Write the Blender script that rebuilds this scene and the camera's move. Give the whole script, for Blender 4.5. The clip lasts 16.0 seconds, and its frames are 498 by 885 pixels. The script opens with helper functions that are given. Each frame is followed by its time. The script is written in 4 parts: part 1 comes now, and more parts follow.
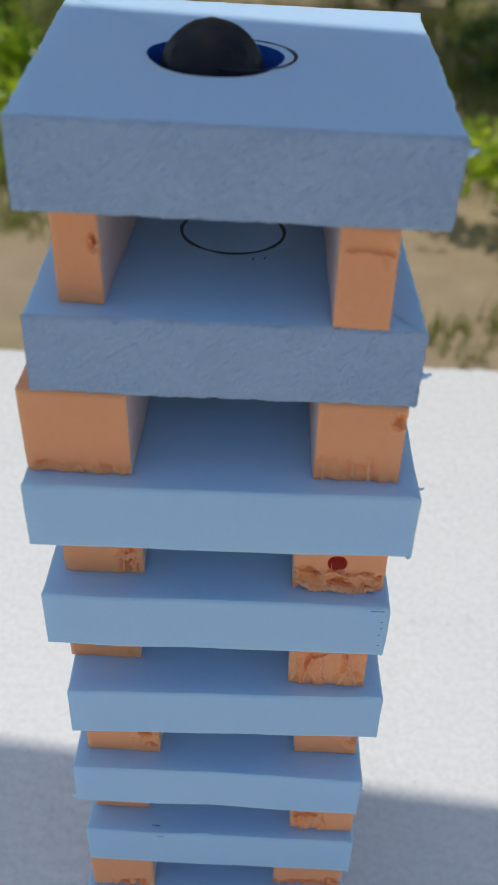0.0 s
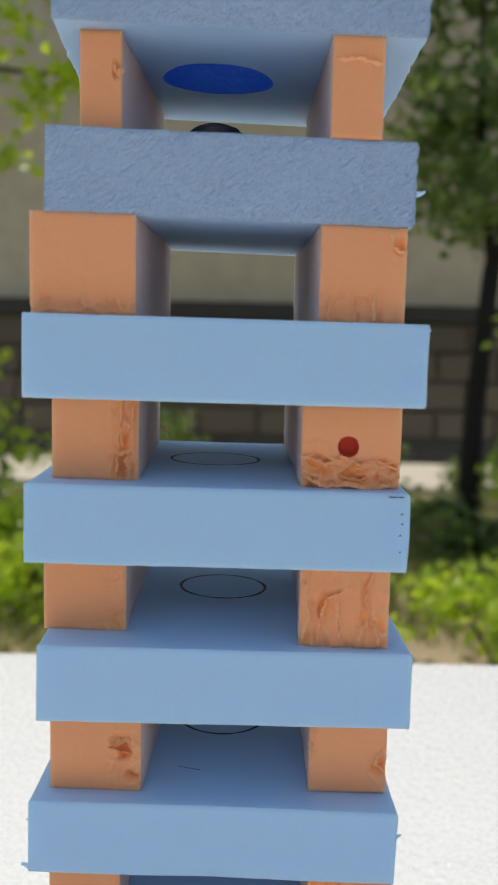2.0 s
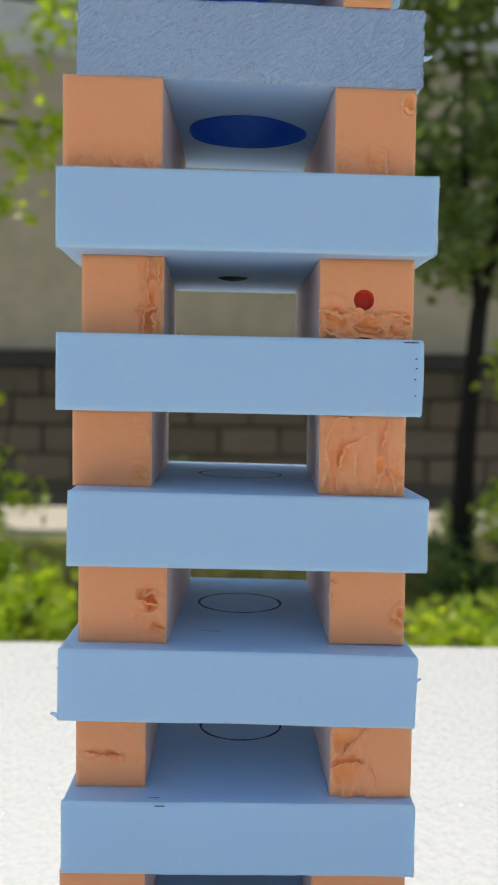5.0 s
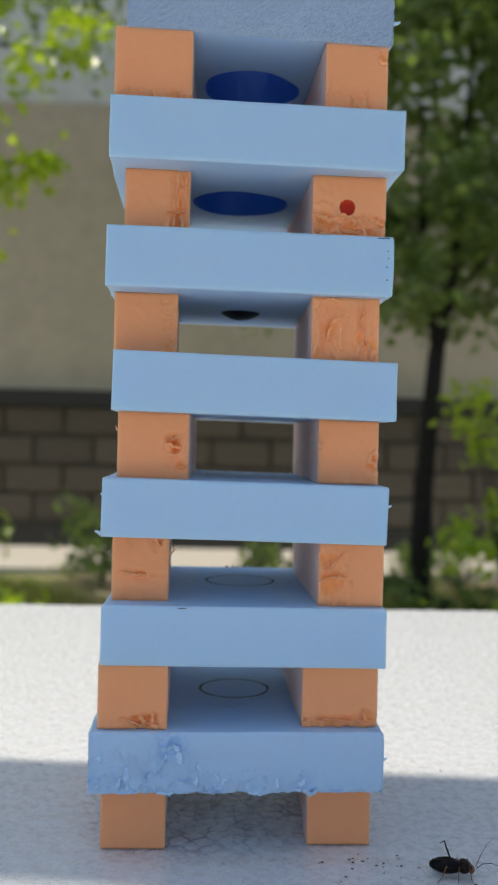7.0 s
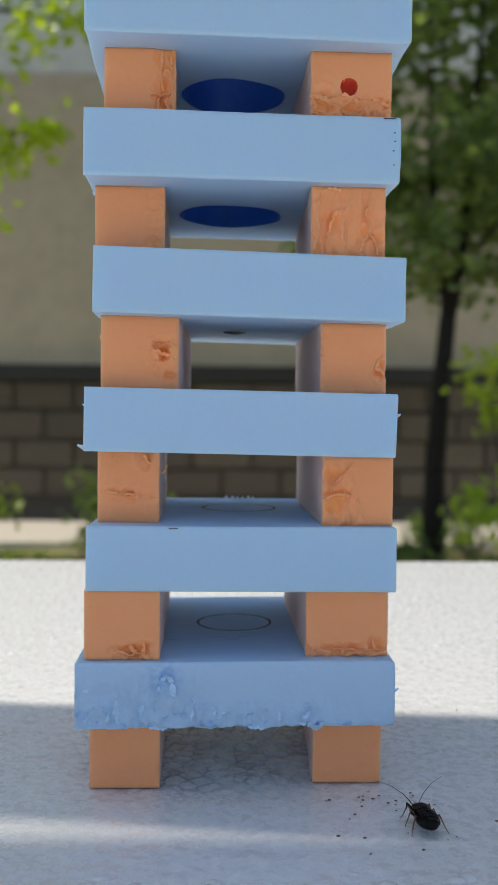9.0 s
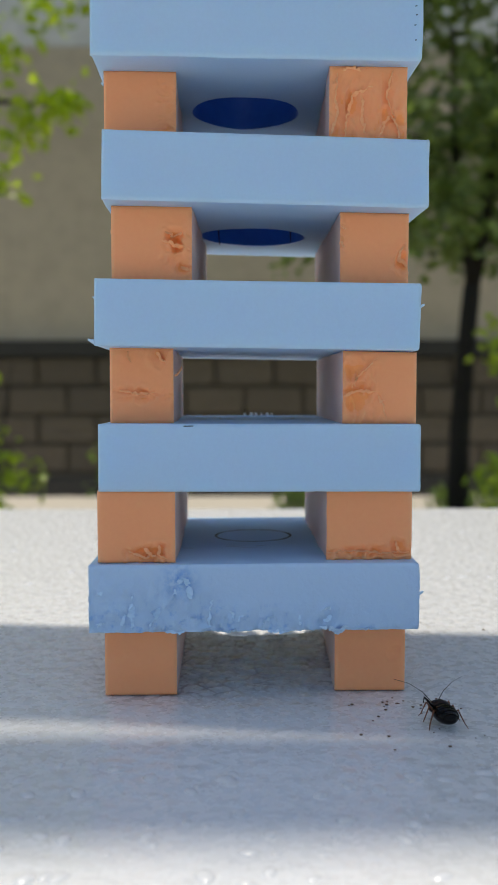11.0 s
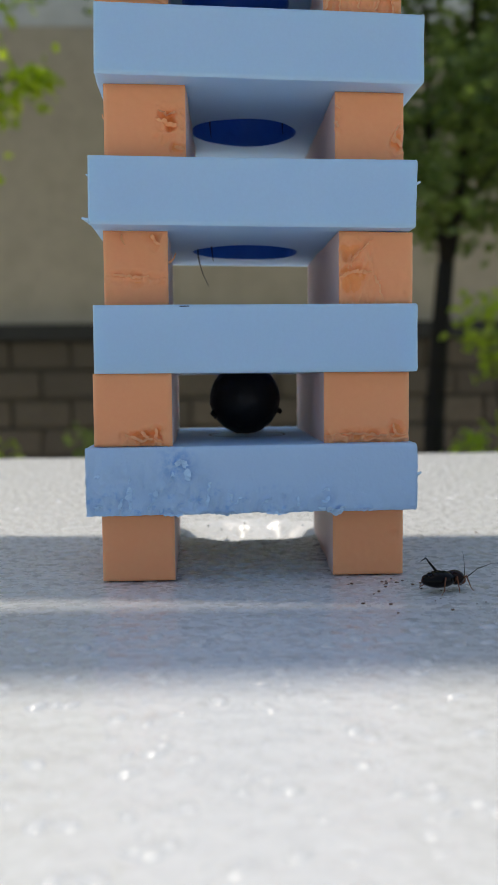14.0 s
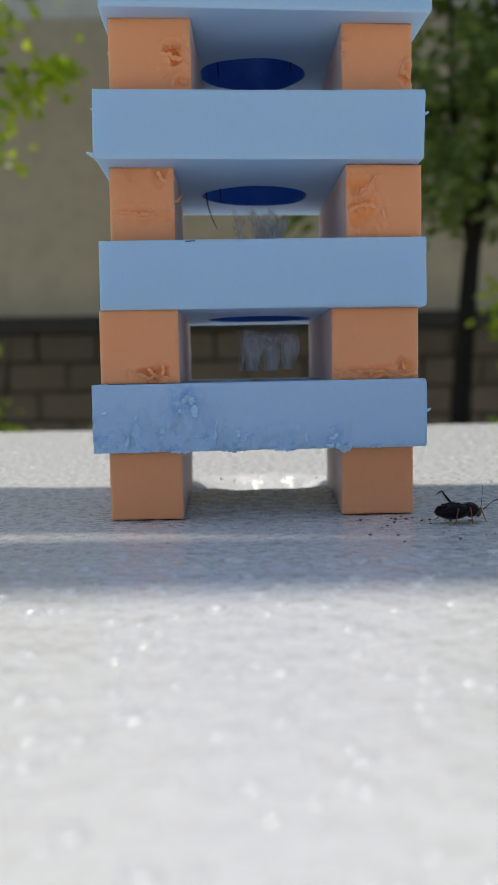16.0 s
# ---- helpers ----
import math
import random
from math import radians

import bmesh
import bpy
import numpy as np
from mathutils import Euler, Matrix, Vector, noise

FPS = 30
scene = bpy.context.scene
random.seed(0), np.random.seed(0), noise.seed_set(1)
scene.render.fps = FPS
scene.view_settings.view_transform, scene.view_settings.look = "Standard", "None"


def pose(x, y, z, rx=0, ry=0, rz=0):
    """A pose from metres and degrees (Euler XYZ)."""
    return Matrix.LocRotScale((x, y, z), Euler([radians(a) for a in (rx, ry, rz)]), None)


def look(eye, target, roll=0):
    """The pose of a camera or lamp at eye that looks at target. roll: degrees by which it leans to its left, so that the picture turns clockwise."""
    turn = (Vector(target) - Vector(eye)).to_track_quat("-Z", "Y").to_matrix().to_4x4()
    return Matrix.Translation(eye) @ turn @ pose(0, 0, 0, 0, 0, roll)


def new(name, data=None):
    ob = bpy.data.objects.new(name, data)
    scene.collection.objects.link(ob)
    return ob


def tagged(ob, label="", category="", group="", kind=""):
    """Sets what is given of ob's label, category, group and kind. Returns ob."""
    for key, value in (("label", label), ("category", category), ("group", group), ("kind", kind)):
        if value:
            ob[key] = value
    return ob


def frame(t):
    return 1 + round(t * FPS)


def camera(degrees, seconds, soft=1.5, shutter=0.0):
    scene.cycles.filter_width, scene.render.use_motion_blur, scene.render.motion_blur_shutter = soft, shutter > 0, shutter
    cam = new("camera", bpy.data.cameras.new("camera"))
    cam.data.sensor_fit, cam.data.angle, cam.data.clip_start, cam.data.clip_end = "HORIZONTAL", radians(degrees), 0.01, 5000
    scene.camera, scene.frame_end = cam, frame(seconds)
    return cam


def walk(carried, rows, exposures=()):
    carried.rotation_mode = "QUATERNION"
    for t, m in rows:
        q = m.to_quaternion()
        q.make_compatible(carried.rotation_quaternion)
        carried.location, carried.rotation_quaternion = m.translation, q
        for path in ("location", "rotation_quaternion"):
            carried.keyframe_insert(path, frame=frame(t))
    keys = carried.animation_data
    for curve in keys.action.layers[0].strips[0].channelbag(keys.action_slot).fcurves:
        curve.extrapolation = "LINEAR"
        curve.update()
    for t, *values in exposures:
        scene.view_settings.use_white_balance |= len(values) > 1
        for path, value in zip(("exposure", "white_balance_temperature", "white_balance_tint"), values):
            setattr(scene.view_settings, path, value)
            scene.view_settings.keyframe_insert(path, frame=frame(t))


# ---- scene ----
# The camera and its way.
cam = camera(30.4, 16.0, soft=0.7)
PATH = [
    (0, look((0.0136, -0.1804, 0.4125), (0.0085, -0.0221, 0.2903), 1.4)),
    (0.5, look((0.0127, -0.1916, 0.3725), (0.0063, -0.0149, 0.2790), 1.4)),
    (1, look((0.0356, -0.1947, 0.3283), (0.0241, -0.0044, 0.2678), 1.2)),
    (1.5, look((0.0178, -0.2193, 0.2893), (0.0124, -0.0221, 0.2561), 1.1)),
    (2, look((0.0097, -0.2348, 0.2576), (0.0077, -0.0363, 0.2336), 1.2)),
    (2.5, look((0.0067, -0.2548, 0.2211), (0.0072, -0.0555, 0.2037), 0.9)),
    (3, look((0.0079, -0.2443, 0.2384), (0.0088, -0.0452, 0.2204), 0.8)),
    (3.5, look((0.0006, -0.2241, 0.2471), (0.0015, -0.0252, 0.2263), 0.8)),
    (4, look((0.0036, -0.2333, 0.2351), (0.0023, -0.0341, 0.2171), 0.4)),
    (6.5, look((-0.0088, -0.2981, 0.1597), (-0.0029, -0.0982, 0.1561), 1.4)),
    (7, look((-0.0133, -0.3191, 0.1456), (-0.0048, -0.1193, 0.1446), 1.3)),
    (7.5, look((-0.0121, -0.3124, 0.1369), (-0.0038, -0.1126, 0.1347), 1.1)),
    (8, look((-0.0134, -0.2967, 0.1284), (-0.0050, -0.0970, 0.1238), 0.9)),
    (8.5, look((-0.0121, -0.2902, 0.1233), (-0.0041, -0.0905, 0.1179), 0.7)),
    (9, look((-0.0068, -0.2926, 0.1229), (-0.0007, -0.0928, 0.1165), 0.5)),
    (11.5, look((-0.0046, -0.2818, 0.0916), (-0.0037, -0.0821, 0.0800), -0.1)),
    (12, look((-0.0135, -0.2846, 0.0882), (-0.0081, -0.0849, 0.0769), -0.3)),
    (12.5, look((-0.0139, -0.2848, 0.0796), (-0.0066, -0.0853, 0.0677), -0.2)),
    (13, look((-0.0140, -0.2844, 0.0739), (-0.0056, -0.0850, 0.0604), -0.5)),
    (13.5, look((-0.0146, -0.2834, 0.0687), (-0.0064, -0.0840, 0.0554), -0.6)),
    (14, look((-0.0117, -0.2832, 0.0638), (-0.0052, -0.0838, 0.0497), -0.6)),
    (14.5, look((-0.0076, -0.2825, 0.0569), (-0.0040, -0.0831, 0.0424), -0.8)),
    (15, look((-0.0098, -0.2826, 0.0529), (-0.0054, -0.0833, 0.0374), -0.9)),
    (15.5, look((-0.0072, -0.2828, 0.0464), (-0.0044, -0.0834, 0.0318), -0.9)),
    (16, look((-0.0060, -0.2827, 0.0461), (-0.0053, -0.0833, 0.0306), -1)),
]
EXPOSURES = [(t, e, k, 8.0) for t, e, k in ((0.0, -0.25, 6950.0), (0.5, -0.22, 7050.0), (1.5, 0.06, 7200.0), (2.5, 0.11, 7250.0), (4.0, 0.14, 7280.0), (7.0, 0.12, 7200.0), (9.0, 0.10, 7220.0), (11.5, 0.02, 7250.0), (13.5, -0.08, 7200.0), (16.0, -0.18, 7150.0))]
walk(cam, PATH, EXPOSURES)
cam.data.dof.use_dof = True
cam.data.dof.focus_distance = 0.28
cam.data.dof.aperture_fstop = 22.0

# World and sun.
world = bpy.data.worlds.new("world")
scene.world = world
world.use_nodes = True
wn = world.node_tree
sky = wn.nodes.new("ShaderNodeTexSky")
sky.sky_type = "NISHITA"
sky.sun_disc = False
sky.sun_elevation = radians(80)
sky.sun_rotation = radians(288)
wn.links.new(sky.outputs[0], wn.nodes["Background"].inputs[0])
wn.nodes["Background"].inputs[1].default_value = 0.15
sun_data = bpy.data.lights.new("sun", "SUN")
sun_data.energy, sun_data.angle, sun_data.color = 2.85, radians(0.53), (1.0, 0.96, 0.91)
sun = new("sun", sun_data)
sun.matrix_world = look((-0.06, 0.02, 2.0), (0, 0, 0))

# ---- materials ----


class Nodes:
    """Short hand for a node material."""

    def __init__(self, name):
        self.mat = bpy.data.materials.new(name)
        self.mat.use_nodes = True
        self.tree = self.mat.node_tree
        self.bsdf = self.tree.nodes["Principled BSDF"]
        self.out = self.tree.nodes["Material Output"]
        self.coord = self.add("ShaderNodeTexCoord").outputs["Object"]

    def add(self, kind, **values):
        node = self.tree.nodes.new(kind)
        for key, value in values.items():
            node.inputs[key.replace("_", " ")].default_value = value
        return node

    def link(self, a, b):
        self.tree.links.new(a, b)

    def noise(self, scale, detail=4.0, rough=0.55, where=None):
        n = self.add("ShaderNodeTexNoise", Scale=scale, Detail=detail, Roughness=rough)
        self.link(where or self.coord, n.inputs["Vector"])
        return n.outputs["Fac"]

    def cells(self, scale, feature="F1", out="Distance", where=None):
        n = self.add("ShaderNodeTexVoronoi", Scale=scale)
        n.feature = feature
        self.link(where or self.coord, n.inputs["Vector"])
        return n.outputs[out]

    def ramp(self, fac, *stops):
        n = self.add("ShaderNodeValToRGB")
        els = n.color_ramp.elements
        while len(els) < len(stops):
            els.new(0.5)
        for e, (p, c) in zip(els, stops):
            e.position, e.color = p, (*c, 1) if len(c) == 3 else c
        self.link(fac, n.inputs["Fac"])
        return n.outputs["Color"]

    def mix(self, fac, a, b, blend="MIX"):
        n = self.add("ShaderNodeMix")
        n.data_type, n.blend_type = "RGBA", blend
        for socket, value in ((n.inputs[0], fac), (n.inputs[6], a), (n.inputs[7], b)):
            if isinstance(value, bpy.types.NodeSocket):
                self.link(value, socket)
            elif isinstance(value, (int, float)):
                socket.default_value = value
            else:
                socket.default_value = (*value, 1)
        return n.outputs[2]

    def bump(self, height, strength, distance, below=None):
        n = self.add("ShaderNodeBump", Strength=strength, Distance=distance)
        self.link(height, n.inputs["Height"])
        if below:
            self.link(below, n.inputs["Normal"])
        return n.outputs["Normal"]

    def done(self, color, rough=0.6, normal=None, **values):
        for socket, value in ((self.bsdf.inputs["Base Color"], color), (self.bsdf.inputs["Roughness"], rough)):
            if isinstance(value, bpy.types.NodeSocket):
                self.link(value, socket)
            elif isinstance(value, (int, float)):
                socket.default_value = value
            else:
                socket.default_value = (*value, 1)
        if normal:
            self.link(normal, self.bsdf.inputs["Normal"])
        for key, value in values.items():
            self.bsdf.inputs[key.replace("_", " ")].default_value = value
        return self.mat


def foam_material(name, color, deep, grain, relief, within=0.35, distance=0.0006):
    """Extruded foam: faint mottling, fine closed cells, a soft glow of light within."""
    n = Nodes(name)
    tone = n.mix(n.noise(35, 5), color, deep)
    tone = n.mix(n.ramp(n.noise(900, 2), (0.35, (0, 0, 0)), (0.7, (0.15, 0.15, 0.15))), tone, tuple(min(1, c * 1.12) for c in color))
    streak = n.add("ShaderNodeMapping")
    n.link(n.coord, streak.inputs["Vector"])
    streak.vector_type = "TEXTURE"
    streak.inputs["Rotation"].default_value = (0, radians(48), 0)
    streak.inputs["Scale"].default_value = (1.0, 1.0, 2.6)
    normal = n.bump(n.noise(grain, 3, 0.6, streak.outputs[0]), relief, distance)
    normal = n.bump(n.cells(2600), 0.05, 0.0002, normal)
    return n.done(tone, 0.55, normal, Subsurface_Weight=within, Subsurface_Radius=(0.5, 0.8, 1.0), Subsurface_Scale=0.008, Specular_IOR_Level=0.3)


BLUE = foam_material("blue_foam", (0.45, 0.642, 0.855), (0.40, 0.598, 0.835), 200, 0.06, 0.5)
BLUE_ROUGH = foam_material("blue_foam_rough_cut", (0.47, 0.60, 0.80), (0.36, 0.48, 0.69), 980, 1.0, 0.05, 0.0022)
ORANGE = foam_material("orange_foam", (0.96, 0.405, 0.195), (0.92, 0.36, 0.165), 300, 0.15)


def make_torn_shade():
    """Blue foam, torn low down and round one pit, with the flakes' shade painted in."""
    n = Nodes("torn_blue_foam_flake_shade")
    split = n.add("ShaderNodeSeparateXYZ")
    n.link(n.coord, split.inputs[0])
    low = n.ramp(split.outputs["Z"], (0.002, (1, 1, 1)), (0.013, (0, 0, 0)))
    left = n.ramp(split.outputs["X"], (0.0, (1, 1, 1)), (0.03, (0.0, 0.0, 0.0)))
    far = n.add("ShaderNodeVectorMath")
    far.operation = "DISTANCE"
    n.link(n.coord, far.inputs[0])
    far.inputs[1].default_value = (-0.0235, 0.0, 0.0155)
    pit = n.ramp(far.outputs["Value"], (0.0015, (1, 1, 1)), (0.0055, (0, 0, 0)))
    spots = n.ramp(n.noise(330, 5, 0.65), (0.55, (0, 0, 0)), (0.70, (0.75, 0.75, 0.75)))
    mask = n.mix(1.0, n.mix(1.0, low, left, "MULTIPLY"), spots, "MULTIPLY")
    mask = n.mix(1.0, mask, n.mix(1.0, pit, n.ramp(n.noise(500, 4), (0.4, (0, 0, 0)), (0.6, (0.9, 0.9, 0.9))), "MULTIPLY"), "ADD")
    # Deeper blue for torn spots and, painted in, the shade beside the flakes.
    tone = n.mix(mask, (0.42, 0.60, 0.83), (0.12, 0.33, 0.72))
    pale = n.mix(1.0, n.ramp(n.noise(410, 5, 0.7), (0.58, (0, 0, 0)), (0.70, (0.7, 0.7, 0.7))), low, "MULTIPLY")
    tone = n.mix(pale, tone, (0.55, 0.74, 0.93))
    return n.done(tone, 0.5, n.bump(n.noise(600, 4), 0.35, 0.001), Subsurface_Weight=0.15, Subsurface_Radius=(0.5, 0.8, 1.0), Subsurface_Scale=0.004)


BLUE_TORN_SHADE = make_torn_shade()
BLUE_CHIP = foam_material("torn_blue_foam", (0.62, 0.80, 0.96), (0.50, 0.71, 0.94), 700, 0.4, 0.0)
ORANGE_CHIP = foam_material("torn_orange_foam", (0.97, 0.54, 0.31), (0.96, 0.45, 0.20), 700, 0.4, 0.0)
# For the blocks' sides: blue bounce light mixed into the orange as paler pink.
ORANGE_BOUNCE = foam_material("orange_foam_with_bounce_light", (0.86, 0.60, 0.53), (0.80, 0.54, 0.48), 260, 0.12)
ORANGE_DEEP = foam_material("freshly_torn_orange_foam", (0.95, 0.39, 0.15), (0.91, 0.33, 0.11), 500, 0.5, 0.2)


def make_melt():
    n = Nodes("melted_blue_skin")
    tone = n.mix(n.noise(180, 3), (0.012, 0.11, 0.56), (0.03, 0.20, 0.74))
    return n.done(tone, 0.28, n.bump(n.noise(350, 2), 0.4, 0.0008))


def make_ball():
    n = Nodes("black_oxide_steel")
    f = n.noise(160, 5)
    tone = n.ramp(f, (0.3, (0.004, 0.0045, 0.007)), (0.75, (0.014, 0.015, 0.019)))
    rough = n.ramp(n.noise(240, 3), (0.3, (0.38, 0.38, 0.38)), (0.8, (0.7, 0.7, 0.7)))
    return n.done(tone, rough, n.bump(n.noise(500, 4), 0.25, 0.0004), Metallic=0.1, Specular_IOR_Level=0.3)


def make_styro():
    n = Nodes("expanded_polystyrene")
    warp = n.add("ShaderNodeVectorMath")
    warp.operation = "MULTIPLY_ADD"
    n.link(n.add("ShaderNodeTexNoise", Scale=60).outputs["Color"], warp.inputs[0])
    warp.inputs[1].default_value = (0.004, 0.004, 0.004)
    n.link(n.coord, warp.inputs[2])
    where = warp.outputs[0]
    edge = n.cells(170, "DISTANCE_TO_EDGE", where=where)
    gap = n.ramp(edge, (0.0, (1, 1, 1)), (0.13, (0, 0, 0)))
    # Dark joints and darker cells, fading out with distance from the tower's foot.
    from_tower = n.add("ShaderNodeVectorMath")
    from_tower.operation = "DISTANCE"
    n.link(n.coord, from_tower.inputs[0])
    from_tower.inputs[1].default_value = (-0.01, 0.045, 0.0)
    patch = n.ramp(from_tower.outputs["Value"], (0.030, (1, 1, 1)), (0.058, (0.0, 0.0, 0.0)))
    patch = n.mix(1.0, patch, n.ramp(n.noise(60, 3), (0.35, (0.25, 0.25, 0.25)), (0.6, (1, 1, 1))), "MULTIPLY")
    crack = n.mix(1.0, gap, patch, "MULTIPLY")
    tone = n.mix(n.noise(25, 4), (0.715, 0.72, 0.715), (0.665, 0.672, 0.672))
    whole = n.ramp(n.cells(170, "F1", "Color", where), (0.60, (0, 0, 0)), (0.64, (0.42, 0.42, 0.42)))
    tone = n.mix(n.mix(1.0, whole, patch, "MULTIPLY"), tone, (0.40, 0.33, 0.37))
    tone = n.mix(crack, tone, (0.17, 0.13, 0.16))
    dome = n.add("ShaderNodeTexVoronoi", Scale=165.0)
    dome.feature = "SMOOTH_F1"
    n.link(where, dome.inputs["Vector"])
    normal = n.bump(n.ramp(dome.outputs["Distance"], (0.0, (1, 1, 1)), (0.7, (0, 0, 0))), 0.26, 0.0022)
    normal = n.bump(n.noise(260, 3), 0.1, 0.0012, normal)
    normal = n.bump(n.noise(800, 2), 0.08, 0.0004, normal)
    rough = n.ramp(n.noise(300, 2), (0.3, (0.12, 0.12, 0.12)), (0.7, (0.40, 0.45, 0.45)))
    return n.done(tone, rough, normal, Specular_IOR_Level=0.8)


def make_bead():
    n = Nodes("shiny_polystyrene_bead")
    tone = n.mix(n.noise(300, 3), (0.70, 0.705, 0.705), (0.62, 0.63, 0.635))
    return n.done(tone, 0.2, n.bump(n.noise(900, 2), 0.1, 0.0003), Specular_IOR_Level=0.8)


def plain(name, a, b, scale, rough=0.7, relief=0.3, distance=0.01, **values):
    n = Nodes(name)
    tone = n.mix(n.noise(scale, 6, 0.6), a, b)
    tone = n.mix(n.ramp(n.noise(scale * 7, 3), (0.4, (0, 0, 0)), (0.75, (0.5, 0.5, 0.5))), tone, tuple(c * 0.7 for c in a))
    return n.done(tone, rough, n.bump(n.noise(scale * 5, 5), relief, distance), **values)


def make_leaf(name, a, b, glow):
    n = Nodes(name)
    pick = n.add("ShaderNodeNewGeometry").outputs["Random Per Island"]
    tone = n.mix(pick, a, b)
    n.done(tone, 0.3)
    trans = n.add("ShaderNodeBsdfTranslucent")
    n.link(n.mix(1.0, tone, glow, "MULTIPLY"), trans.inputs["Color"])
    add = n.add("ShaderNodeMixShader", Fac=0.5)
    n.link(n.bsdf.outputs[0], add.inputs[1])
    n.link(trans.outputs[0], add.inputs[2])
    n.link(add.outputs[0], n.out.inputs["Surface"])
    return n.mat


def make_smoke():
    n = Nodes("thin_white_smoke")
    clear = n.add("ShaderNodeBsdfTransparent")
    veil = n.add("ShaderNodeBsdfTranslucent", Color=(0.97, 0.97, 0.97, 1))
    back = n.add("ShaderNodeBsdfDiffuse", Color=(0.93, 0.94, 0.96, 1))
    both = n.add("ShaderNodeMixShader", Fac=0.6)
    n.link(back.outputs[0], both.inputs[1])
    n.link(veil.outputs[0], both.inputs[2])
    blend = n.add("ShaderNodeMixShader")
    fibre = n.add("ShaderNodeMapping")
    n.link(n.coord, fibre.inputs["Vector"])
    fibre.inputs["Scale"].default_value = (1.0, 1.0, 0.22)
    height = n.add("ShaderNodeSeparateXYZ")
    n.link(n.coord, height.inputs[0])
    tall = n.ramp(height.outputs["Z"], (0.0, (1, 1, 1)), (0.009, (0.8, 0.8, 0.8)), (0.0165, (0, 0, 0)))
    veil_of = n.ramp(n.noise(220, 4, 0.55, fibre.outputs[0]), (0.31, (0.0, 0.0, 0.0)), (0.70, (0.85, 0.85, 0.85)))
    n.link(n.mix(1.0, tall, veil_of, "MULTIPLY"), blend.inputs[0])
    n.link(clear.outputs[0], blend.inputs[1])
    n.link(both.outputs[0], blend.inputs[2])
    n.link(blend.outputs[0], n.out.inputs["Surface"])
    return n.mat


def make_ground():
    n = Nodes("dry_soil_and_turf")
    soil = n.mix(n.noise(9, 6), (0.27, 0.20, 0.13), (0.42, 0.33, 0.22))
    turf = n.mix(n.noise(20, 5), (0.09, 0.12, 0.025), (0.26, 0.27, 0.07))
    tone = n.mix(n.ramp(n.noise(1.1, 4), (0.44, (0, 0, 0)), (0.60, (1, 1, 1))), soil, turf)
    return n.done(tone, 0.9, n.bump(n.noise(40, 6), 0.8, 0.02))


BEAD = make_bead()
MELT, BALL, STYRO, SMOKE, GROUND = make_melt(), make_ball(), make_styro(), make_smoke(), make_ground()
PEN = plain("dark_blue_pen_ink", (0.008, 0.010, 0.035), (0.012, 0.015, 0.055), 300, 0.5, 0.2, 0.0002)
RED = plain("red_cavity", (0.72, 0.05, 0.012), (0.55, 0.03, 0.01), 400, 0.6, 0.2, 0.0002)
CHITIN = plain("dark_brown_chitin", (0.003, 0.0025, 0.0025), (0.006, 0.004, 0.003), 900, 0.12, 0.05, 0.0001, Specular_IOR_Level=0.14)
THORAX = plain("dark_red_brown_shell", (0.02, 0.007, 0.004), (0.007, 0.0035, 0.003), 350, 0.15, 0.05, 0.0001, Specular_IOR_Level=0.16)
LEG = plain("reddish_brown_leg", (0.16, 0.045, 0.014), (0.24, 0.08, 0.02), 900, 0.4, 0.2, 0.0002)
GRIT = plain("brown_crumb", (0.10, 0.05, 0.03), (0.2, 0.1, 0.06), 900, 0.8, 0.2, 0.0002)
PLASTER = plain("beige_plaster", (0.53, 0.445, 0.335), (0.58, 0.495, 0.38), 1.2, 0.9, 0.3, 0.004)
PALE = plain("pale_grey_plaster", (0.68, 0.67, 0.64), (0.74, 0.73, 0.70), 1.5, 0.85, 0.3, 0.004)
DARK = plain("dark_wall_strip", (0.022, 0.020, 0.018), (0.04, 0.036, 0.032), 6, 0.6, 0.2, 0.003)
MORTAR = plain("grey_mortar", (0.075, 0.063, 0.052), (0.105, 0.088, 0.07), 20, 0.95, 0.4, 0.004)
CONCRETE = plain("pale_concrete", (0.52, 0.47, 0.40), (0.62, 0.57, 0.48), 5, 0.9, 0.3, 0.005)
BARK = plain("dark_bark", (0.010, 0.008, 0.007), (0.024, 0.018, 0.015), 14, 0.95, 0.9, 0.012)
WOOD = plain("weathered_wood", (0.25, 0.19, 0.13), (0.36, 0.28, 0.2), 8, 0.8, 0.4, 0.004)
LEAF_DARK = make_leaf("tree_leaf", (0.085, 0.125, 0.05), (0.22, 0.28, 0.11), (1.7, 1.9, 0.9))
LEAF_LIGHT = make_leaf("young_leaf", (0.25, 0.33, 0.05), (0.42, 0.48, 0.09), (2.0, 2.2, 0.6))
GRASS = make_leaf("grass_blade", (0.13, 0.15, 0.04), (0.30, 0.29, 0.10), (1.3, 1.5, 0.7))


def make_stone():
    n = Nodes("split_stone")
    pick = n.add("ShaderNodeObjectInfo").outputs["Random"]
    tone = n.mix(pick, (0.105, 0.085, 0.065), (0.155, 0.125, 0.092))
    tone = n.mix(n.ramp(n.noise(12, 6), (0.35, (0, 0, 0)), (0.7, (0.7, 0.7, 0.7))), tone, (0.115, 0.092, 0.068))
    return n.done(tone, 0.95, n.bump(n.noise(25, 6), 0.8, 0.02))


STONE = make_stone()

# ---- building helpers ----


def mesh_of(name, bm, *materials, smooth=False):
    me = bpy.data.meshes.new(name)
    bm.normal_update()
    bm.to_mesh(me)
    bm.free()
    for m in materials:
        me.materials.append(m)
    if smooth:
        me.polygons.foreach_set("use_smooth", [True] * len(me.polygons))
    return me


